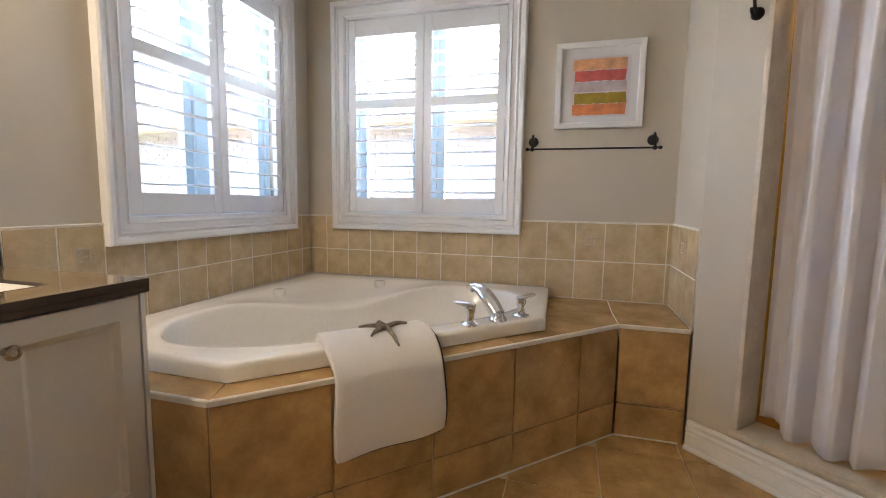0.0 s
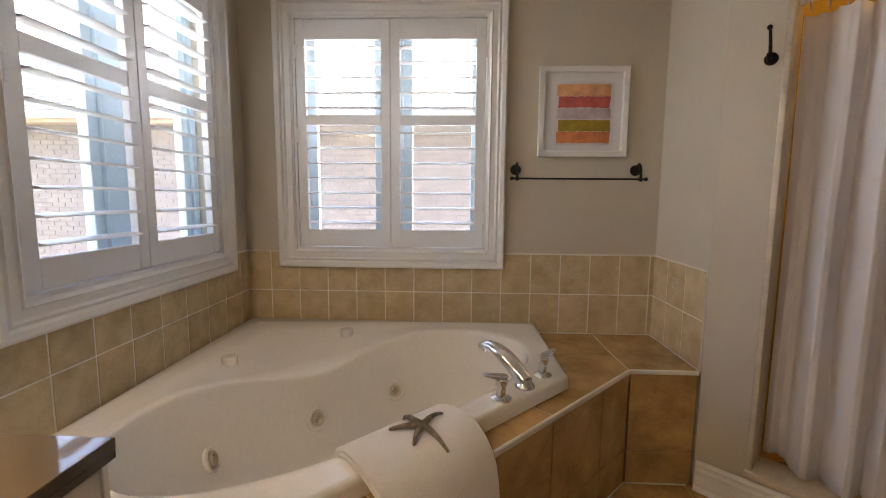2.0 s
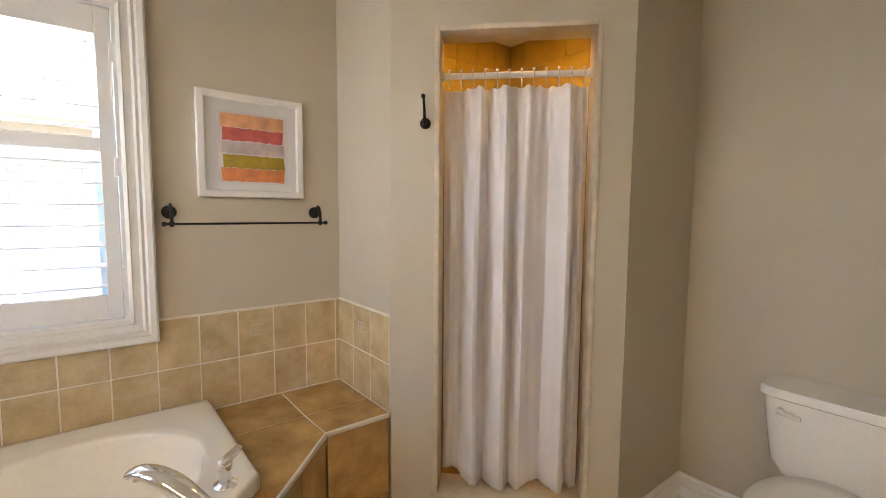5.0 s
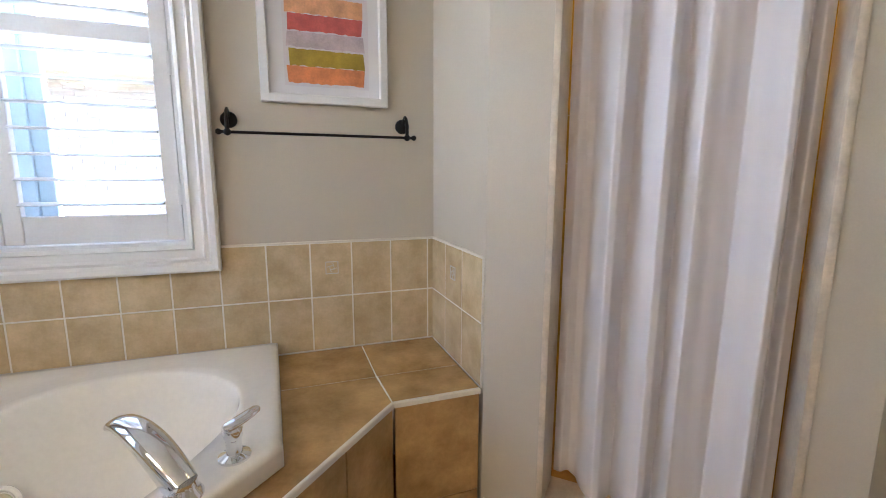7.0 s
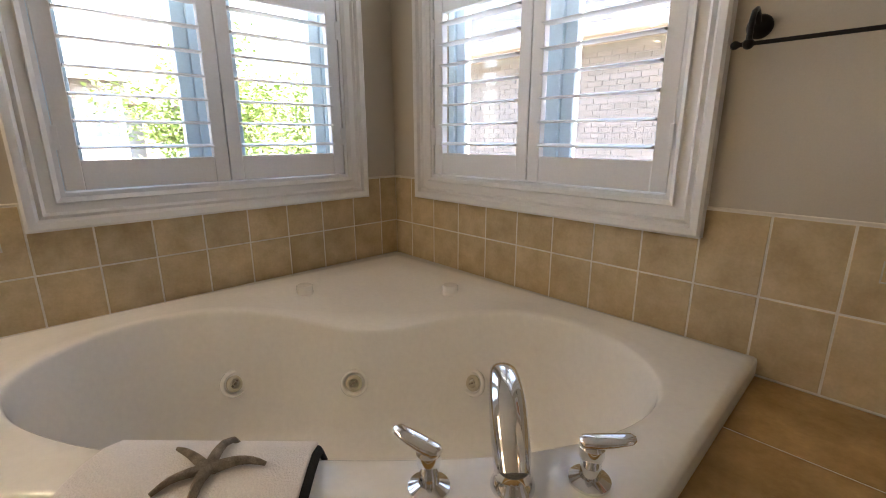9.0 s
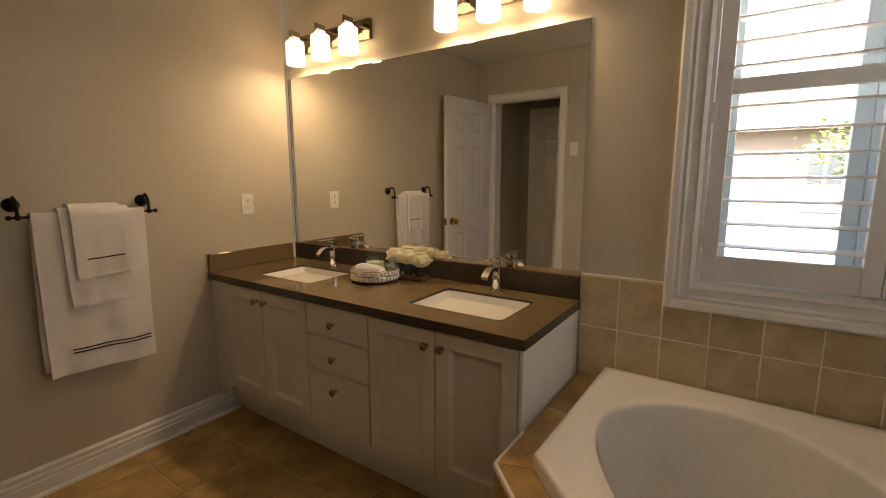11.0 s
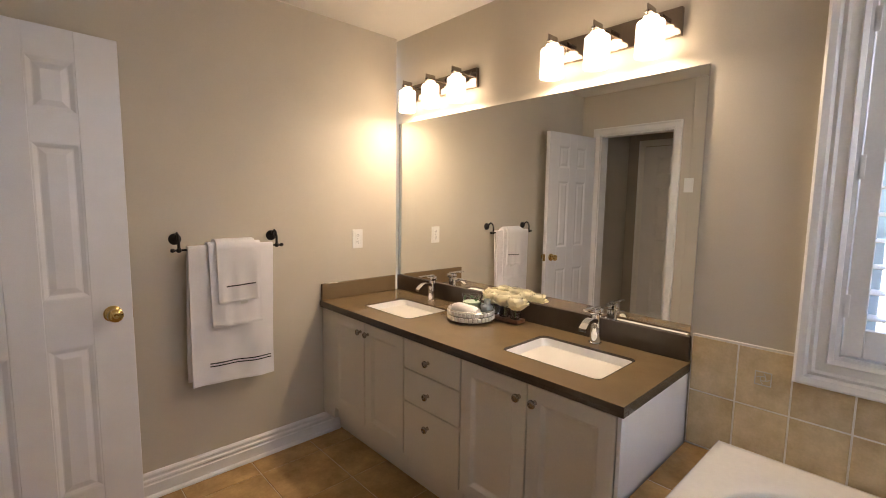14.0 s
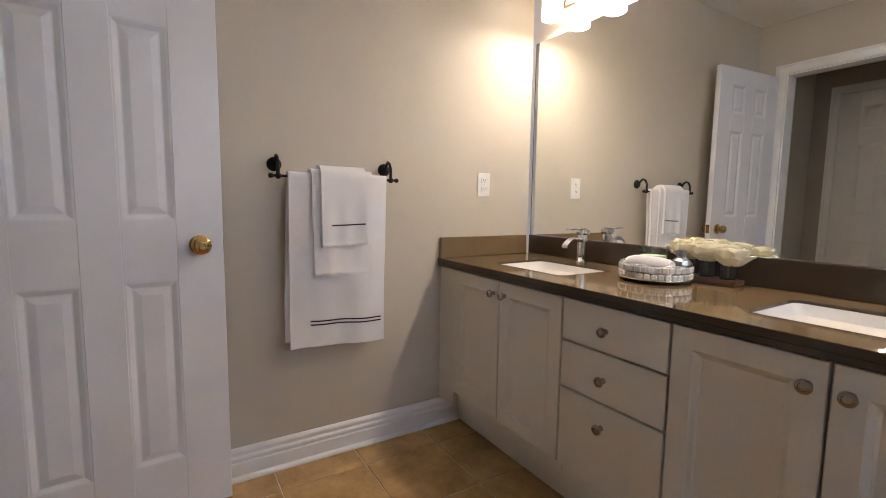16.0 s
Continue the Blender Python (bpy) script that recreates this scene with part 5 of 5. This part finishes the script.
# roses in three glasses on a wooden stand
RBX, RBY = -1.482, 0.245
single("wooden_stand", boxed(RBX - 0.034, RBX + 0.034, RBY - 0.105, RBY + 0.105, CZ + 0.0005, CZ + 0.018, bevel=0.003, seg=2), WOOD, "reddish-brown wooden stand holding the rose glasses", "stand", smooth=30)


def rose(bm, c, r, seed):
    """A full rose: whorls of cupped petals wrapped round one another, each with a curled lip."""
    rr = random.Random(seed)
    turn_ = rr.uniform(0, 6.28)
    for ring_, (count, size, top_, flare) in enumerate(((3, 0.42, 0.12, 0.02), (4, 0.60, 0.19, 0.06), (5, 0.78, 0.28, 0.12), (6, 0.94, 0.39, 0.18), (6, 1.06, 0.52, 0.22))):
        for k in range(count):
            a = turn_ + 2 * math.pi * (k + 0.5 * ring_ + rr.uniform(-0.12, 0.12)) / count
            tip = top_ + rr.uniform(-0.03, 0.03)
            grid = []
            for i in range(8):
                f = i / 7
                theta = math.pi * (0.88 + (tip - 0.88) * f)
                row_ = []
                for j in range(9):
                    g = (j / 8 - 0.5) * 2
                    wide = 1.25 * math.pi / count * (0.35 + 0.75 * math.sin(math.pi * (0.1 + 0.62 * f))) * g
                    lip = flare * max(0, f - 0.7) / 0.3
                    rad = r * size * (1 + lip * (1 + 0.5 * math.sin(3 * g + k)) + 0.05 * g * g)
                    th = theta + 0.16 * g * g * f
                    row_.append((c[0] + rad * math.sin(th) * math.cos(a + wide), c[1] + rad * math.sin(th) * math.sin(a + wide),
                                 c[2] + 0.82 * rad * math.cos(th) - 0.10 * r * lip + rr.uniform(-1, 1) * 0.0006))
                grid.append(row_)
            loft(bm, grid, False)
    ball(bm, c, 0.36 * r, 1.0, 10)


for k, dy in enumerate((-0.068, 0.0, 0.068)):
    x, y = RBX, RBY + dy
    vase = thing("rose_glass", "small clear glass holding cream roses on the wooden stand", "vase", (x, y, CZ + 0.0185), "rose glasses")
    bm = bmesh.new()
    lathe(bm, [(0.0, 0.019), (0.024, 0.019), (0.026, 0.022), (0.028, 0.090), (0.0262, 0.090), (0.0245, 0.026), (0.0, 0.026)], Matrix.Translation((x, y, CZ)), 24, False, False)
    part("glass", bm, GLASS, vase, smooth=40)
    blooms = ((0.014, 0.004, 0.112), (-0.024, -0.032, 0.122)) if k < 2 else ((0.010, 0.014, 0.104), (-0.026, -0.022, 0.116))
    for q, (ox, oy, oz) in enumerate(blooms):
        fl = thing("rose", "open cream rose standing in a small glass", "rose", (x + ox, y + oy, CZ + 0.03), "cream roses")
        bm = bmesh.new()
        tube(bm, [(x + 0.3 * ox, y + 0.2 * oy, CZ + 0.028), (x + 0.4 * ox, y + 0.4 * oy, CZ + 0.08), (x + ox, y + oy, CZ + oz - 0.012)], 0.0022, 8)
        part("stem", bm, STEM, fl)
        bm = bmesh.new()
        rose(bm, (x + ox, y + oy, CZ + oz), 0.046 if q == 0 else 0.042, 10 * k + q)
        part("bloom", bm, ROSE, fl, smooth=80)
        for a in (0.4, 2.6, 4.6):
            bm = bmesh.new()
            b0 = Vector((x + ox, y + oy, CZ + oz - 0.028))
            d = Vector((math.cos(a), math.sin(a), -0.15))
            sd = Vector((-math.sin(a), math.cos(a), 0))
            loop = [b0, b0 + d * 0.018 + sd * 0.009, b0 + d * 0.038, b0 + d * 0.018 - sd * 0.009]
            bm.faces.new([bm.verts.new(p) for p in loop])
            part("leaf", bm, STEM, fl)

# ---- outside the windows ----
structure("ground", boxed(-400, 400, -400, 400, -3.3, -3.0), GRASS, "grass and paving far below the windows", "ground")


def brick_face(parent, m, length, z0, z1, holes=()):
    """Running-bond bricks on a wall face: local x along it, y out of it."""
    verts, faces = [], []
    bw, bh, j = 0.20, 0.065, 0.011
    for r_ in range(int((z1 - z0) / (bh + j))):
        z = z0 + r_ * (bh + j)
        x = -(bw + j) / 2 if r_ % 2 else 0.0
        while x < length:
            a, b = max(0, x), min(length, x + bw)
            if b - a > 0.03 and not any(h[0] < (a + b) / 2 < h[1] and h[2] < z + bh / 2 < h[3] for h in holes):
                i = len(verts)
                verts += [m @ Vector(p) for p in ((a, 0, z), (b, 0, z), (b, 0, z + bh), (a, 0, z + bh),
                                                  (a + .002, 0.010, z + .002), (b - .002, 0.010, z + .002), (b - .002, 0.010, z + bh - .002), (a + .002, 0.010, z + bh - .002))]
                faces += [(i + 4, i + 5, i + 6, i + 7), (i, i + 1, i + 5, i + 4), (i + 1, i + 2, i + 6, i + 5), (i + 2, i + 3, i + 7, i + 6), (i + 3, i, i + 4, i + 7)]
            x += bw + j
    inv = world_of(parent).inverted()
    me = bpy.data.meshes.new("brickwork")
    me.from_pydata([inv @ v for v in verts], [], faces)
    me.update()
    me.materials.append(BRICK)
    ob = new("brickwork", me)
    ob.parent = parent
    return tagged(ob, kind="stuff")


def gable_roof(bm, x0, x1, y0, y1, ze, rise, over=0.4, hip=2.5):
    """A hipped roof with its ridge along y."""
    x0, x1, y0, y1 = x0 - over, x1 + over, y0 - over, y1 + over
    xm = (x0 + x1) / 2
    v = [bm.verts.new(p) for p in ((x0, y0, ze), (x1, y0, ze), (x1, y1, ze), (x0, y1, ze), (xm, y0 + hip, ze + rise), (xm, y1 - hip, ze + rise))]
    for f in ((0, 1, 4), (1, 2, 5, 4), (2, 3, 5), (3, 0, 4, 5), (3, 2, 1, 0)):
        bm.faces.new([v[i] for i in f])


# neighbour to the north: long brick wall, eave a little above eye level
nh = thing("house", "pale brown brick house close beside the window", "house", (0, 11, -3.0))
part("wall", boxed(-9, 6, 7.4, 15, -3.0, 2.30), MORTAR, nh, "brick wall")
brick_face(nh, Matrix.Translation((-9, 7.4, 0)) @ pose(0, 0, 0, 0, 0, 0) @ Matrix.Diagonal((1, -1, 1, 1)), 15, -1.2, 2.26)
bm = bmesh.new()
x0, x1 = -9.5, 6.5
v = [bm.verts.new(p) for p in ((x0, 6.95, 2.42), (x1, 6.95, 2.42), (x1, 11.2, 4.6), (x0, 11.2, 4.6), (x1, 15.4, 2.42), (x0, 15.4, 2.42))]
for f in ((0, 1, 2, 3), (3, 2, 4, 5), (0, 3, 5), (1, 4, 2), (0, 5, 4, 1)):
    bm.faces.new([v[i] for i in f])
roof = part("roof", bm, ROOF, nh, "grey shingle roof")
for k in range(28):
    f = (k + 0.5) / 28
    part("shingle_course", boxed(x0, x1, 6.95 + 4.25 * f - 0.02, 6.95 + 4.25 * f + 0.10, 2.42 + 2.18 * f - 0.005, 2.42 + 2.18 * f + 0.022,), ROOF, roof)
part("fascia", boxed(x0, x1, 6.92, 6.95, 2.26, 2.42), EAVE, nh, "tan fascia board")
part("soffit", boxed(x0, x1, 6.95, 7.4, 2.30, 2.32), EAVE, nh)
part("gutter", boxed(x0, x1, 6.80, 6.918, 2.30, 2.41, bevel=0.02, seg=2), EAVE, nh, "tan gutter")

# house across to the west
wh = thing("house", "pale brick house with a grey hipped roof across the street", "house", (-20, -2, -3.0))
part("wall", boxed(-25, -16.5, -9, 4.0, -3.0, 2.75), MORTAR, wh, "brick wall")
brick_face(wh, Matrix.Translation((-16.5, -9, 0)) @ pose(0, 0, 0, 0, 0, 90) @ Matrix.Diagonal((1, -1, 1, 1)), 13, 1.35, 2.75, [(12.0, 13.2, 0.9, 2.4)])
STUCCO = surface("white stucco", (0.72, 0.70, 0.66), 0.9, var=0.04, scale=2, fine=40, bump=0.2)
part("stucco_band", boxed(-16.49, -16.46, -9, 4.0, -3.0, 1.33), STUCCO, wh, "white stucco lower wall")
bm = bmesh.new()
gable_roof(bm, -25, -16.5, -9, 4.0, 2.75, 2.6)
roof = part("roof", bm, ROOF, wh, "grey shingle roof")
part("gutter", boxed(-16.12, -16.02, -9.4, 4.4, 2.66, 2.78, bevel=0.02), SIDING, wh, "white gutter")
wi = part("window", boxed(-16.47, -16.40, 2.95, 4.0 - 0.12, 1.0, 2.25), SIDING, wh, "white framed window")
for y0 in (3.03, 3.46):
    part("pane", boxed(-16.402, -16.395, y0, y0 + 0.36, 1.10, 2.15), DARKG, wi)
part("sill", boxed(-16.46, -16.34, 2.85, 3.95, 0.94, 0.995), SIDING, wi)
part("vent_slot", boxed(-16.455, -16.43, 2.9, 3.9, 0.28, 0.34), DARKG, wh)
# a further house, mostly behind the tree
fh = thing("house", "brown house behind the tree", "house", (-26, 9, -3.0))
part("wall", boxed(-30, -23, 5.6, 13, -3.0, 2.4), MORTAR, fh)
bm = bmesh.new()
gable_roof(bm, -30, -23, 5.6, 13, 2.4, 2.2, hip=0.4)
part("roof", bm, surface("brown shingle", (0.15, 0.12, 0.10), 0.95, var=0.2, scale=9, fine=60, bump=0.3), fh, "brown shingle roof")


def tree(base, height, spread, seed, leaves=11000):
    r = random.Random(seed)
    t = thing("tree", "leafy light green tree outside the window", "tree", base)
    bm = bmesh.new()
    bx, by, bz = base
    tube(bm, [(bx, by, bz), (bx + .05, by, bz + height * .25), (bx - .05, by + .1, bz + height * .5), (bx, by, bz + height * .9)], [0.16, 0.13, 0.09, 0.02], 10)
    tips = []
    for k in range(16):
        a, h0 = k * 2.4, bz + height * r.uniform(0.28, 0.75)
        ln = spread * r.uniform(0.55, 1.0) * (1.15 - 0.6 * (h0 - bz) / height)
        p1 = Vector((bx + math.cos(a) * ln * 0.5, by + math.sin(a) * ln * 0.5, h0 + ln * 0.3))
        p2 = Vector((bx + math.cos(a) * ln, by + math.sin(a) * ln, h0 + ln * 0.55))
        tube(bm, [(bx, by, h0), p1, p2], [0.05, 0.03, 0.01], 6)
        tips += [p1, p2, (p1 + p2) / 2]
    part("trunk", bm, BARK, t, "grey trunk with limbs")
    tips += [Vector((bx + r.uniform(-.4, .4), by + r.uniform(-.4, .4), bz + height * r.uniform(.7, 1))) for _ in range(10)]
    verts, faces = [], []
    for k in range(leaves):
        c = r.choice(tips)
        p = c + Vector((r.gauss(0, .32), r.gauss(0, .32), r.gauss(0, .28)))
        d = Vector((r.uniform(-1, 1), r.uniform(-1, 1), r.uniform(-.6, .6))).normalized()
        s_ = d.cross(Vector((r.uniform(-1, 1), r.uniform(-1, 1), 1))).normalized()
        ln = r.uniform(.09, .17)
        i = len(verts)
        verts += [p, p + d * ln * .5 + s_ * ln * .3, p + d * ln, p + d * ln * .5 - s_ * ln * .3]
        faces.append((i, i + 1, i + 2, i + 3))
    inv = world_of(t).inverted()
    me = bpy.data.meshes.new("crown")
    me.from_pydata([inv @ q for q in verts], [], faces)
    me.update()
    me.materials.append(LEAVES)
    crown = new("crown", me)
    crown.parent = t
    tagged(crown, kind="stuff")


tree((-11.5, 5.0, -3.0), 6.4, 2.5, 3)
tree((-13.5, 8.2, -3.0), 6.0, 2.4, 8, 9000)

# ---- tiles ----
TILE_CACHE = {}


def piece(name, parent, mat, cx, cy, cz, w, h_, d, turn=0.0, lean=0.0, bevel=0.0012):
    """A flat tile, its face along local -y before the turn: w wide, h_ high, d deep. Alike tiles share one mesh."""
    key = (mat.name, round(w, 4), round(h_, 4), round(d, 4))
    if key not in TILE_CACHE:
        bm = bmesh.new()
        f = [(-w / 2, -h_ / 2), (w / 2, -h_ / 2), (w / 2, h_ / 2), (-w / 2, h_ / 2)]
        loft(bm, [[(x, 0, z) for x, z in f], [(x, -d + bevel, z) for x, z in f],
                  [(x - math.copysign(bevel, x), -d, z - math.copysign(bevel, z)) for x, z in f]], True, True, True)
        bmesh.ops.recalc_face_normals(bm, faces=bm.faces)
        me = bpy.data.meshes.new(name)
        bm.to_mesh(me)
        bm.free()
        me.materials.append(mat)
        TILE_CACHE[key] = me
    ob = new(name, TILE_CACHE[key])
    ob.parent = parent
    ob.matrix_basis = world_of(parent).inverted() @ pose(cx, cy, cz, lean, 0, turn)
    return ob


rt = random.Random(11)
G = 0.0055
DECO = surface("silver-grey relief inlay", (0.58, 0.56, 0.50), 0.35, var=0.08, scale=60, fine=200, bump=0.1, metal=0.2)


def deco(parent, cx, cy, cz, turn):
    """A small square relief inlay: a border, a ring and four curls."""
    m = pose(cx, cy, cz, 0, 0, turn)
    bm = bmesh.new()
    for a in ((-0.024, 0.024, 0.021, 0.024), (-0.024, 0.024, -0.024, -0.021), (-0.024, -0.021, -0.021, 0.021), (0.021, 0.024, -0.021, 0.021)):
        box(bm, a[0], a[1], -0.0022, 0, a[2], a[3])
    tube(bm, [(0.008 * math.cos(t), -0.001, 0.008 * math.sin(t)) for t in np.linspace(0, 2 * math.pi, 17)], 0.0013, 6)
    for k in range(4):
        a0 = k * math.pi / 2 + math.pi / 4
        tube(bm, [((0.008 + 0.0045 * q) * math.cos(a0 + 0.35 * q), -0.001, (0.008 + 0.0045 * q) * math.sin(a0 + 0.35 * q)) for q in (0, 0.6, 1.2, 1.8, 2.2)], 0.0014, 6)
    bm.transform(m)
    part("relief_inlay", bm, DECO, parent, "small silver-grey relief inlay")


def tile_band(name, label, m, cuts, holes=()):
    """Two rows of wall tiles: local x along the wall (cuts are the joints), local -y out of it."""
    band = thing(name, label, "wall tile", m.translation, kind="structure")
    bed = boxed(cuts[0], cuts[-1], -0.0066, -0.0005, 0.505, 0.926)
    bed.transform(m)
    part("grout", bed, GROUTW, band, "pale grout")
    turn = math.degrees(m.to_euler().z)
    for a, b in zip(cuts, cuts[1:]):
        for z0, z1 in ((0.508, 0.7165), (0.7165, 0.9235)):
            p = m @ Vector(((a + b) / 2, -0.0005, (z0 + z1) / 2))
            piece("tile", band, WTILE, p.x, p.y, p.z, b - a - G, z1 - z0 - G, 0.0075 + rt.uniform(0, 0.0003), turn)
    strip = boxed(cuts[0], cuts[-1], -0.0085, -0.0005, 0.9245, 0.931, bevel=0.002)
    strip.transform(m)
    part("top_edge", strip, EDGET, band, "pale caulked top edge")
    return band, turn


nb, turn = tile_band("wall_tile_north", "beige ceramic wall tiles over the tub", Matrix.Translation((0, NY, 0)),
                     [WX + 0.009] + [0.562 - 0.152 * k for k in range(13, -1, -1)] + [PX - 0.001])
deco(nb, 0.183, NY - 0.0085, 0.828, 0)
wb, turn = tile_band("wall_tile_west", "beige ceramic wall tiles beside the vanity", Matrix.Translation((WX, 0, 0)) @ pose(0, 0, 0, 0, 0, 90),
                     [1.092] + [1.240 + 0.1545 * k for k in range(0, 9)] + [2.624, NY - 0.001])
deco(wb, WX + 0.0085, 1.317, 0.823, 90)
pb, turn = tile_band("wall_tile_east", "beige ceramic wall tiles on the short wall", Matrix.Translation((PX, 0, 0)) @ pose(0, 0, 0, 0, 0, -90),
                     [-(NY - 0.009), -2.557, -2.392, -2.228])
deco(pb, PX - 0.0085, 2.474, 0.828, -90)

# tub surround: boards, face tiles, deck tiles, pale edge
sur = thing("tub_surround", "brown tiled surround and deck round the bathtub", "tub surround", (-0.3, 1.8, 0.0), kind="structure")
SA, SB, SCN = Vector((-0.805, 1.085)), Vector((0.298, 2.225)), Vector((PX - 0.009, 2.225))
LEN = (SB - SA).length
FT = math.degrees(math.atan2(DU.y, DU.x))


def slab_along(a, b, thick, z0, z1):
    d = (b - a).normalized()
    n = Vector((-d.y, d.x))
    bm = bmesh.new()
    prism(bm, [tuple(a), tuple(b), tuple(b + n * thick), tuple(a + n * thick)], z0, z1)
    return bm


inn = 0.007
nfr = Vector((-DU.y, DU.x))
part("board", slab_along(SA + nfr * inn, SB + nfr * inn, 0.05, 0.0, 0.49), GROUTF, sur, "tan grout bed")
part("board", slab_along(SB + Vector((0.02, inn)), SCN + Vector((0, inn)), 0.05, 0.0, 0.49), GROUTF, sur)
part("board", slab_along(Vector((-1.02, 1.085 + inn)), SA + Vector((0, inn)), 0.05, 0.0, 0.49), GROUTF, sur)
joints = [0.0, 0.325, 0.667, 1.012, 1.358, LEN]
for a, b in zip(joints, joints[1:]):
    for z0, z1 in ((0.0, 0.153), (0.153, 0.489)):
        p = SA + DU * (a + b) / 2 + nfr * inn
        piece("tile", sur, FTILE, p.x, p.y, (z0 + z1) / 2, b - a - G, z1 - z0 - G, 0.007, FT)
for a, b, y in ((SB.x + 0.003, SCN.x, 2.225), (-1.0, SA.x - 0.003, 1.085)):
    for z0, z1 in ((0.0, 0.153), (0.153, 0.489)):
        piece("tile", sur, FTILE, (a + b) / 2, y + inn, (z0 + z1) / 2, b - a - G, z1 - z0 - G, 0.007, 0)
part("foot_line", slab_along(SA + DU * 0.0 - nfr * 0.004, SB - nfr * 0.004, 0.006, 0.0, 0.006), EDGET, sur, "pale caulk line")
part("foot_line", slab_along(SB - Vector((0, 0.004)), SCN - Vector((0.02, 0.004)), 0.006, 0.0, 0.006), EDGET, sur)
# deck
g = G / 2
DECKS = []
cut = 1.020
DECKS.append([(-0.03, 2.42 + g), (0.288 - g, 2.42 + g), (0.288 - g, NY - 0.009), (-0.03, NY - 0.009)])
DECKS.append([(0.288 + g, 2.42 + g), (SCN.x, 2.42 + g), (SCN.x, NY - 0.009), (0.288 + g, NY - 0.009)])
DECKS.append([(0.298 + g, 2.229), (SCN.x, 2.229), (SCN.x, 2.42 - g), (0.290 + g, 2.42 - g)])
K0, K1 = SA + DU * (cut + g), SA + DU * (cut + g) + nfr * 0.11
DECKS.append([tuple(K0), (SB.x - g, SB.y + 0.002), (0.288 - g, 2.42 - g), (-0.03, 2.42 - g), (-0.03, 2.02), tuple(K1)])
for a, b in ((0.0, 0.345), (0.345, 0.683), (0.683, cut)):
    q0, q1 = SA + DU * (a + g), SA + DU * (b - g)
    DECKS.append([tuple(q0), tuple(q1), tuple(q1 + nfr * 0.11), tuple(q0 + nfr * 0.11) if a else (-0.862, 1.24)])
DECKS.append([(-1.19 + g, 1.0925), (SA.x - g, 1.0885), (-0.865, 1.24), (-1.19 + g, 1.24)])
DECKS.append([(WX + 0.009, 1.0925), (-1.19 - g, 1.0925), (-1.19 - g, 1.232), (WX + 0.009, 1.232)])
for pts in DECKS:
    bm = bmesh.new()
    prism(bm, pts, 0.490, 0.505, 0.0012)
    bmesh.ops.recalc_face_normals(bm, faces=bm.faces)
    part("tile", bm, FTILE, sur)
bm = bmesh.new()
for pts in ([(-0.02, 2.232), (SCN.x, 2.232), (SCN.x, NY - 0.009), (-0.02, NY - 0.009)],
            [tuple(SA + nfr * 0.01), tuple(SB + nfr * 0.01), tuple(SB + nfr * 0.10), tuple(SA + nfr * 0.10)],
            [(WX + 0.009, 1.094), (-0.815, 1.094), (-0.815, 1.23), (WX + 0.009, 1.23)]):
    prism(bm, pts, 0.45, 0.5025)
part("deck_board", bm, GROUTW, sur, "pale grout bed of the deck")
for a, b in ((SA, SB), (SB, SCN), (Vector((-1.0, 1.085)), SA)):
    d = (b - a).normalized()
    n = Vector((-d.y, d.x))
    bm = bmesh.new()
    prism(bm, [tuple(a - n * 0.004), tuple(b - n * 0.004), tuple(b + n * 0.009), tuple(a + n * 0.009)], 0.4895, 0.5065, 0.003)
    part("edge_trim", bm, EDGET, sur, "pale edge strip")

# floor tiles, laid square to the walls
floor = scene.objects["floor"]
T = 0.333
for i in range(-4, 9):
    for j in range(-6, 11):
        y0 = -0.568 + j * T
        shift = 0.11 if y0 > 1.40 else 0.0
        x0 = -0.888 + i * T + shift
        a0, a1, b0, b1 = max(x0, WX), min(x0 + T, EX), max(y0, -1.12), min(y0 + T, NY)
        if a1 - a0 < 0.03 or b1 - b0 < 0.03 or (y0 < SY - 0.2 and x0 < DX - T):
            continue
        if a1 < -0.85 and b0 > 1.1 or (a0 + a1) / 2 + 1.6 < (b0 + b1) / 2 - 0.6:
            continue
        piece("tile", floor, FTILE, (a0 + a1) / 2, (b0 + b1) / 2, -0.0035, a1 - a0 - 0.005, b1 - b0 - 0.005, 0.0035 + rt.uniform(-0.0003, 0.0003), 0, -90)
